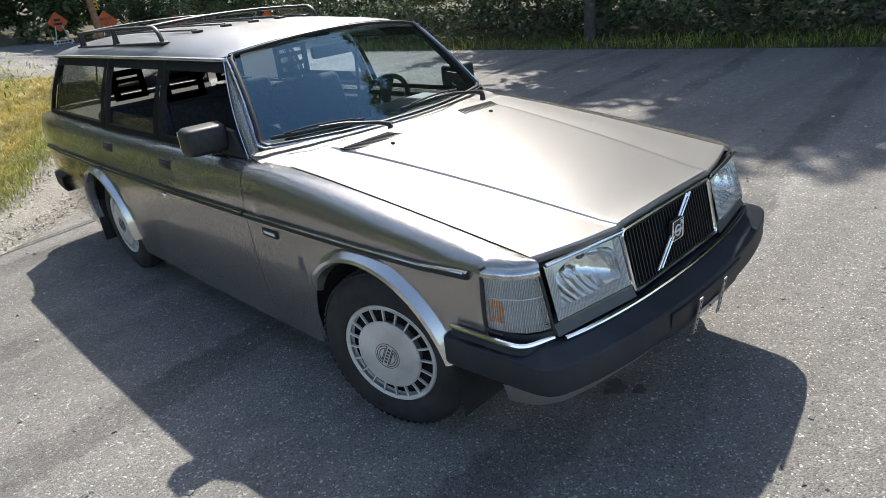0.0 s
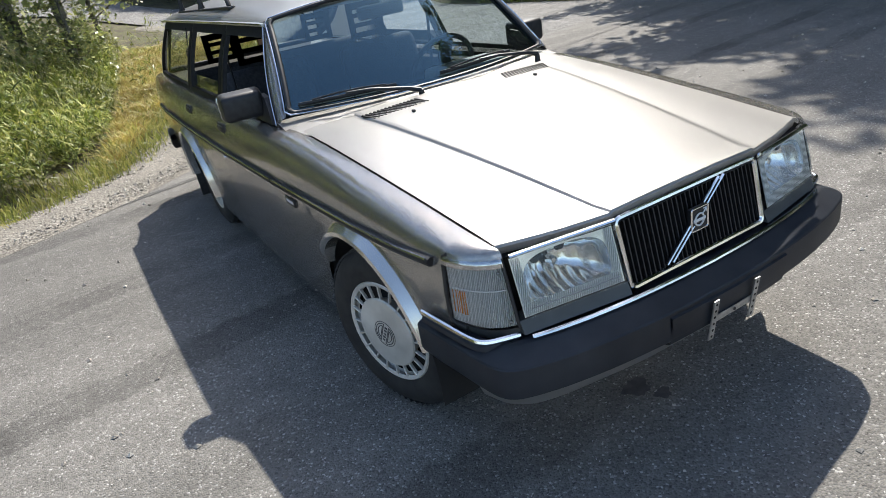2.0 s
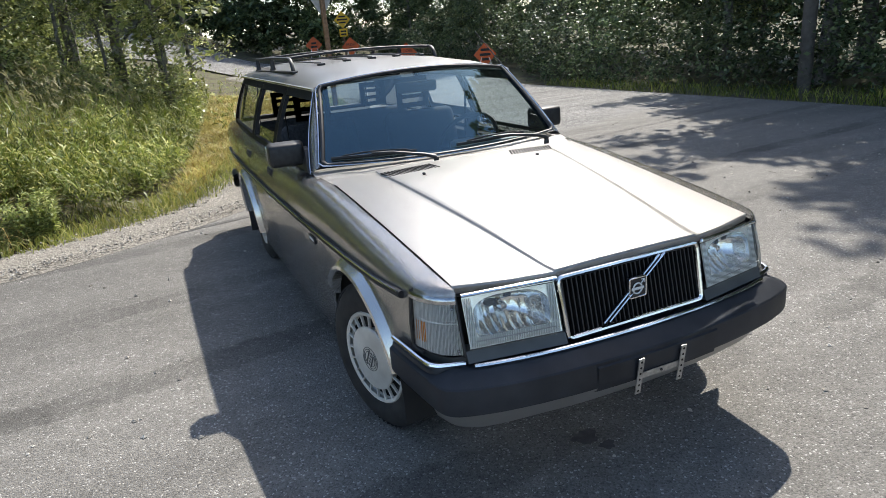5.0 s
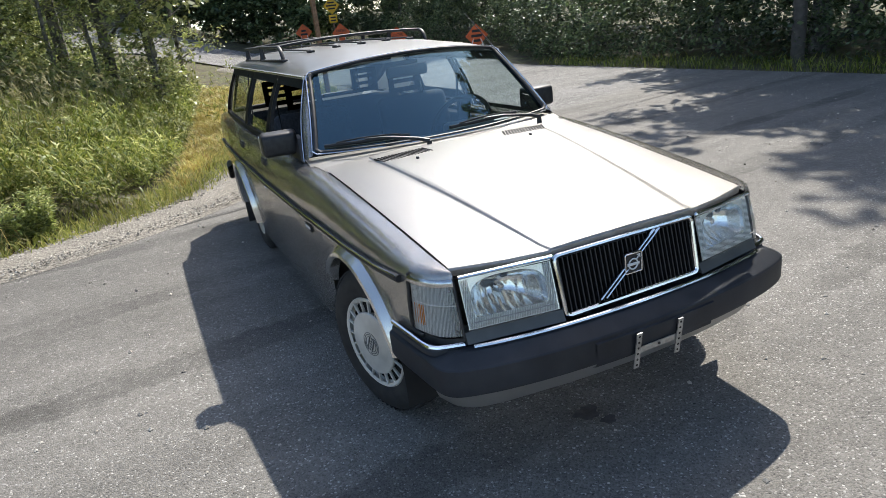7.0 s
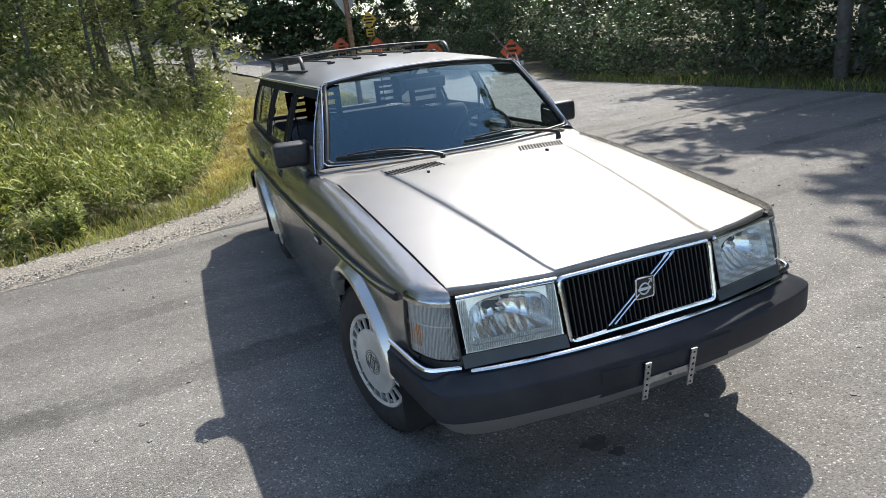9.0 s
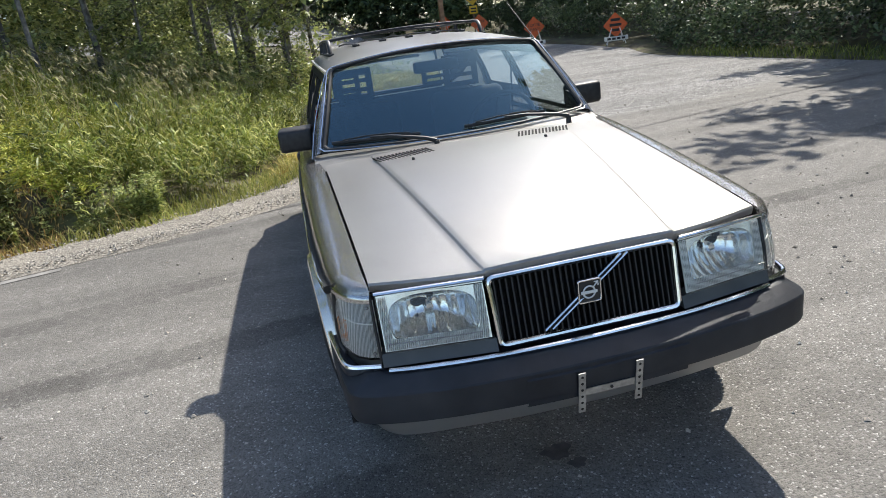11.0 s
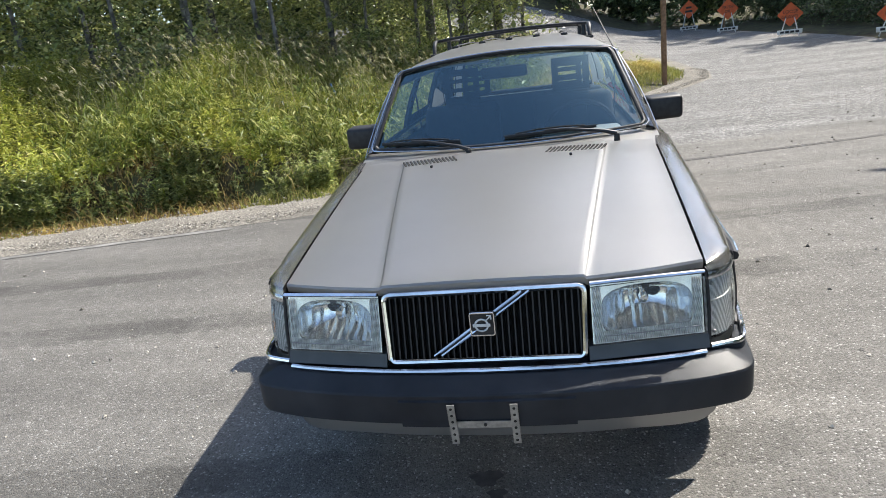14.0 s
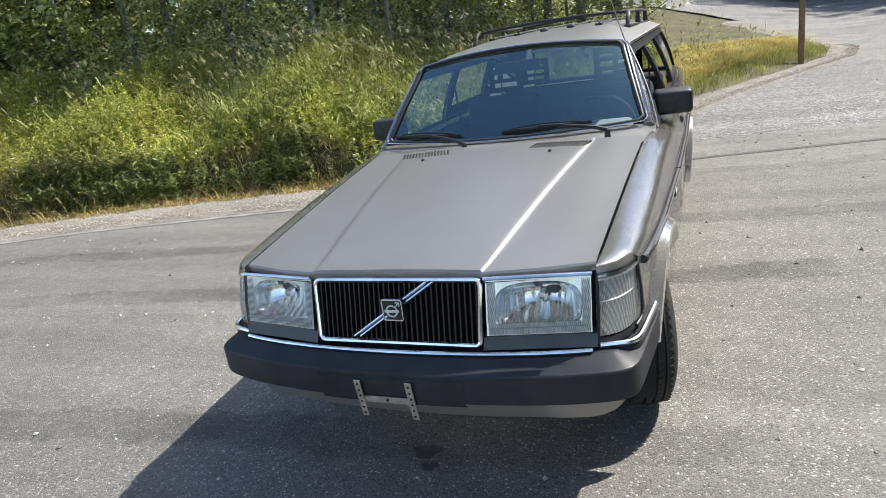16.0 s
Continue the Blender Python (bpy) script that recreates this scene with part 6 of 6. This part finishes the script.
used = [False] * 5


def plant(kind, x, y, turn, scale=1.0):
    m = pose(x, y, float(land(np.array([x]), np.array([y]))[0]), 0, 0, turn) @ Matrix.Scale(scale, 4)
    if not used[kind]:
        used[kind] = True
        TREES[kind].matrix_basis = m
        return TREES[kind]
    t = copy_thing(TREES[kind], pose(0, 0, 0))
    t.matrix_basis = m
    return t


rt = np.random.default_rng(5)
# trees by the bank and in the wood behind it
for x, y, k, s in ((-0.9, 13.4, 1, 1.0), (-1.75, 13.6, 0, 1.15), (-0.3, 13.6, 0, 0.55), (-2.6, 14.2, 1, 1.05), (-2.0, 13.2, 0, 0.45), (-2.7, 13.0, 0, 0.5), (-3.6, 11.9, 0, 0.42), (-0.9, 12.6, 0, 0.36), (-4.6, 12.4, 1, 0.6), (-7.4, 12.4, 1, 0.7), (-14, 10.8, 1, 0.75), (-4.2, 15.6, 2, 0.42), (-12.2, 14.6, 2, 0.5), (-16.5, 12.6, 2, 0.5), (-2.2, 17.6, 1, 0.45), (-6, 19, 2, 0.5), (-11, 19, 2, 0.5), (-18, 15, 2, 0.6), (-20, 9, 1, 0.8), (-17.5, 6.5, 2, 0.6), (-22, 5, 2, 0.7), (-24, 9.5, 2, 0.8), (-19, 3.5, 1, 0.7), (-19.5, 12.8, 2, 0.55), (-16.2, 10.8, 2, 0.45), (-21.5, 13.8, 2, 0.6), (-14.6, 9.6, 0, 0.6),
                   (-4.9, 10.0, 3, 0.9), (-5.5, 10.6, 3, 1.1), (-6.6, 10.0, 3, 1.0), (-7.1, 10.7, 3, 1.2), (-8.0, 9.7, 3, 0.95), (-9.0, 10.1, 3, 1.1), (-9.9, 9.3, 3, 1.0), (-10.9, 9.2, 3, 1.15), (-12.2, 8.6, 3, 1.0), (-13.2, 9.0, 3, 1.1)):
    plant(k, x, y, rt.uniform(0, 360), s)
# trees over the right side of the road; the tall ones shade it
for x, y, k, s in ((10.7, 6.4, 4, 0.86), (11.1, 3.9, 4, 0.9), (10.9, 1.3, 4, 0.93), (11.0, -1.3, 4, 0.95), (10.8, -4.0, 4, 1.0), (11.2, 9.3, 4, 0.56), (13.0, 7.2, 4, 0.84), (13.1, 4.8, 4, 0.92), (13.2, 2.2, 4, 0.95),
                   (13.1, -0.6, 4, 0.97), (11.2, -7.5, 2, 1.0), (13.8, 10.5, 0, 0.75), (14.4, 13, 0, 0.75), (13.6, 16.5, 0, 0.6), (14.2, 20, 1, 0.6), (12.8, 24.5, 1, 0.62), (11.4, 29.5, 1, 0.7), (17, 11, 2, 0.75),
                   (17.5, 16, 2, 0.75), (17, 22, 2, 0.8), (15.5, 28, 2, 0.85), (12.5, 34.5, 2, 0.9), (8.5, 38.5, 2, 0.9), (4.5, 43, 2, 0.9), (0, 46.5, 2, 0.95), (-6, 49, 2, 1.0), (-13, 51, 2, 1.0), (10, 44, 2, 1.1),
                   (3, 50, 2, 1.1), (-4.5, 24.5, 1, 0.5), (-9, 25, 2, 0.6), (-15, 27, 2, 0.9), (-22, 24, 2, 0.9)):
    plant(k, x, y, rt.uniform(0, 360), s)

# ---- signs and poles ----
ORANGE = material("orange sign face", [(0.62, 0.10, 0.02), (0.72, 0.14, 0.03)], scale=20, rough=0.5, scale2=4)
YELLOW = material("yellow sign face", [(0.70, 0.42, 0.02), (0.80, 0.50, 0.03)], scale=20, rough=0.5)
SIGN_BLACK = material("sign lettering", [(0.015, 0.015, 0.015), (0.03, 0.03, 0.03)], scale=30, rough=0.6)
SIGN_WHITE = material("white board", [(0.66, 0.66, 0.63), (0.76, 0.76, 0.73)], scale=18, rough=0.6, scale2=5)
ALU = material("aluminium sign back", [(0.45, 0.46, 0.46), (0.6, 0.61, 0.61)], scale=14, rough=0.5, metal=0.6, scale2=3)
POST = material("weathered wooden post", [(0.17, 0.10, 0.06), (0.30, 0.19, 0.12)], scale=18, rough=0.9, bump=0.5, bump_scale=70, scale2=3)


POLE = material("grey weathered pole wood", [(0.085, 0.075, 0.065), (0.14, 0.125, 0.11)], scale=9, rough=0.9, bump=0.4, bump_scale=60, scale2=2)


def letters(text, size, m, parent, name="lettering"):
    cu = bpy.data.curves.new("text", "FONT")
    cu.body, cu.size, cu.align_x, cu.align_y, cu.extrude = text, size, "CENTER", "CENTER", 0.002
    tmp = bpy.data.objects.new("tmp", cu)
    scene.collection.objects.link(tmp)
    me = bpy.data.meshes.new_from_object(tmp.evaluated_get(bpy.context.evaluated_depsgraph_get()))
    bpy.data.objects.remove(tmp)
    me.materials.clear()
    me.materials.append(SIGN_BLACK)
    ob = new(name, me)
    ob.parent = parent
    ob.matrix_basis = m
    return ob


FACE = Euler((radians(90), 0, 0)).to_matrix().to_4x4()


def work_sign(x, y, turn, words, side=0.60, lift=0.36):
    t = thing("road_work_sign", (x, y, float(land(np.array([x]), np.array([y]))[0]) + 0.02), turn, "orange diamond road-work sign on a folding white-boarded stand", "road sign", "road work signs")
    c = lift + side * 0.707
    bm = bmesh.new()
    h = side * 0.707
    add_prism(bm, rounded([(0, -0.03, c - h), (h, -0.03, c), (0, -0.03, c + h), (-h, -0.03, c)], 0.05), (0, 0.012, 0))
    part("sign_face", bm, ORANGE, t)
    for s in (-1, 1):
        part("stand_leg", tube([(s * 0.32, -0.10, 0.0), (s * 0.10, 0.0, c)], 0.018, 6), SIGN_WHITE, t)
        part("stand_leg", tube([(s * 0.30, 0.42, 0.0), (s * 0.10, 0.0, c)], 0.018, 6), SIGN_WHITE, t)
    part("lower_board", box(-0.40, 0.40, -0.115, -0.09, 0.12, 0.27, 0.006), SIGN_WHITE, t)
    for k in range(4):
        part("board_marking", box(-0.30 + k * 0.16, -0.18 + k * 0.16, -0.119, -0.114, 0.16, 0.23, 0.001), SIGN_BLACK, t)
    for i, w in enumerate(words):
        z = c + 0.085 * (len(words) - 1) - i * 0.17
        if w.startswith("#"):
            part("word_bar", box(-0.04 * len(w), 0.04 * len(w), -0.035, -0.031, z - 0.045, z + 0.045, 0.001), SIGN_BLACK, t)
        else:
            letters(w, 0.155, Matrix.Translation((0, -0.034, z)) @ FACE, t)
    return t


work_sign(10.2, 19.4, -22, ["####", "#####", "###"], lift=0.22)
work_sign(8.7, 23.4, -18, ["LOOSE", "GRAVEL"])
work_sign(7.75, 28.0, -14, ["FRESH", "OIL"], lift=0.56)
work_sign(6.85, 31.4, -12, ["###", "####"], lift=0.6)

# give-way sign seen from behind on a wooden post
px, py = 2.75, 13.2
pz = float(land(np.array([px]), np.array([py]))[0])
post = thing("give_way_sign", (px, py, pz), 6, "back of a triangular give-way sign on a brown wooden post", "road sign")
part("post", box(-0.05, 0.05, -0.05, 0.05, -0.1, 3.05 - pz, 0.008), POST, post)
bm = bmesh.new()
add_prism(bm, rounded([(0, 0.06, 2.19 - pz), (0.46, 0.06, 2.97 - pz), (-0.46, 0.06, 2.97 - pz)], 0.05), (0, 0.004, 0))
part("sign_plate", bm, ALU, post)
# yellow diamond warning sign with a plate under it
x, y = 8.18, 30.4
t = thing("warning_sign", (x, y, float(terrain(x, y))), -12, "yellow diamond warning sign with a small plate on a post", "road sign")
part("post", box(-0.04, 0.04, 0.0, 0.06, -0.2, 2.5, 0.006), POST, t)
bm = bmesh.new()
add_prism(bm, rounded([(0, -0.012, 1.70), (0.41, -0.012, 2.11), (0, -0.012, 2.52), (-0.41, -0.012, 2.11)], 0.05), (0, 0.01, 0))
part("sign_face", bm, YELLOW, t)
for i, w in enumerate((0.16, 0.24, 0.16)):
    part("word_bar", box(-w, w, -0.017, -0.0125, 2.22 - i * 0.14, 2.29 - i * 0.14, 0.001), SIGN_BLACK, t)
part("lower_plate", box(-0.2, 0.2, -0.014, -0.004, 1.31, 1.69, 0.01), YELLOW, t)
for i in range(2):
    part("word_bar", box(-0.13, 0.13, -0.019, -0.0145, 1.53 - i * 0.14, 1.60 - i * 0.14, 0.001), SIGN_BLACK, t)
# utility pole among the bushes
x, y = 9.6, 6.0
t = thing("utility_pole", (x, y, 0.0), 30, "weathered wooden utility pole with small pale plates", "utility pole")
part("pole", tube([(0, 0, -0.2), (0, 0, 4.5), (0, 0, 9.0)], [0.12, 0.11, 0.09], 14), POLE, t)
part("pole_plate", box(-0.05, 0.05, -0.14, -0.128, 1.45, 1.75, 0.004), SIGN_WHITE, t)
part("pole_plate", box(-0.05, 0.05, -0.14, -0.128, 1.95, 2.1, 0.004), SIGN_WHITE, t)
# blue marker stake leaning in the grass
x, y = -3.45, 9.0
t = thing("marker_stake", (x, y, float(land(np.array([x]), np.array([y]))[0])), 0, "leaning blue plastic marker stake in tall grass", "stake")
part("shaft", tube([(0.1, 0, -0.25), (-0.2, 0, 0.62)], 0.018, 8), material("faded blue plastic", [(0.10, 0.22, 0.42), (0.2, 0.33, 0.52)], scale=12, rough=0.5), t)

# dark oil stain on the road under the nose of the car
OIL = material("oil stain", [(0.04, 0.038, 0.036), (0.075, 0.072, 0.068)], scale=30, rough=0.6, bump=0.2, bump_scale=200)
for ox, oy, orad in ((-0.07, -0.52, 0.05), (-0.03, -0.60, 0.03)):
    bm = bmesh.new()
    ring_ = [bm.verts.new((ox + orad * (1 + 0.25 * math.sin(3 * a + ox * 9) + 0.12 * math.sin(7 * a)) * math.cos(a), oy + orad * (1 + 0.2 * math.sin(2 * a + 1) + 0.1 * math.sin(9 * a)) * math.sin(a), 0.0045)) for a in np.linspace(0, math.tau, 40, endpoint=False)]
    bm.faces.new(ring_)
    tagged(part("oil_stain", bm, OIL), "small dark oil stain on the road under the car", "stain", kind="structure")
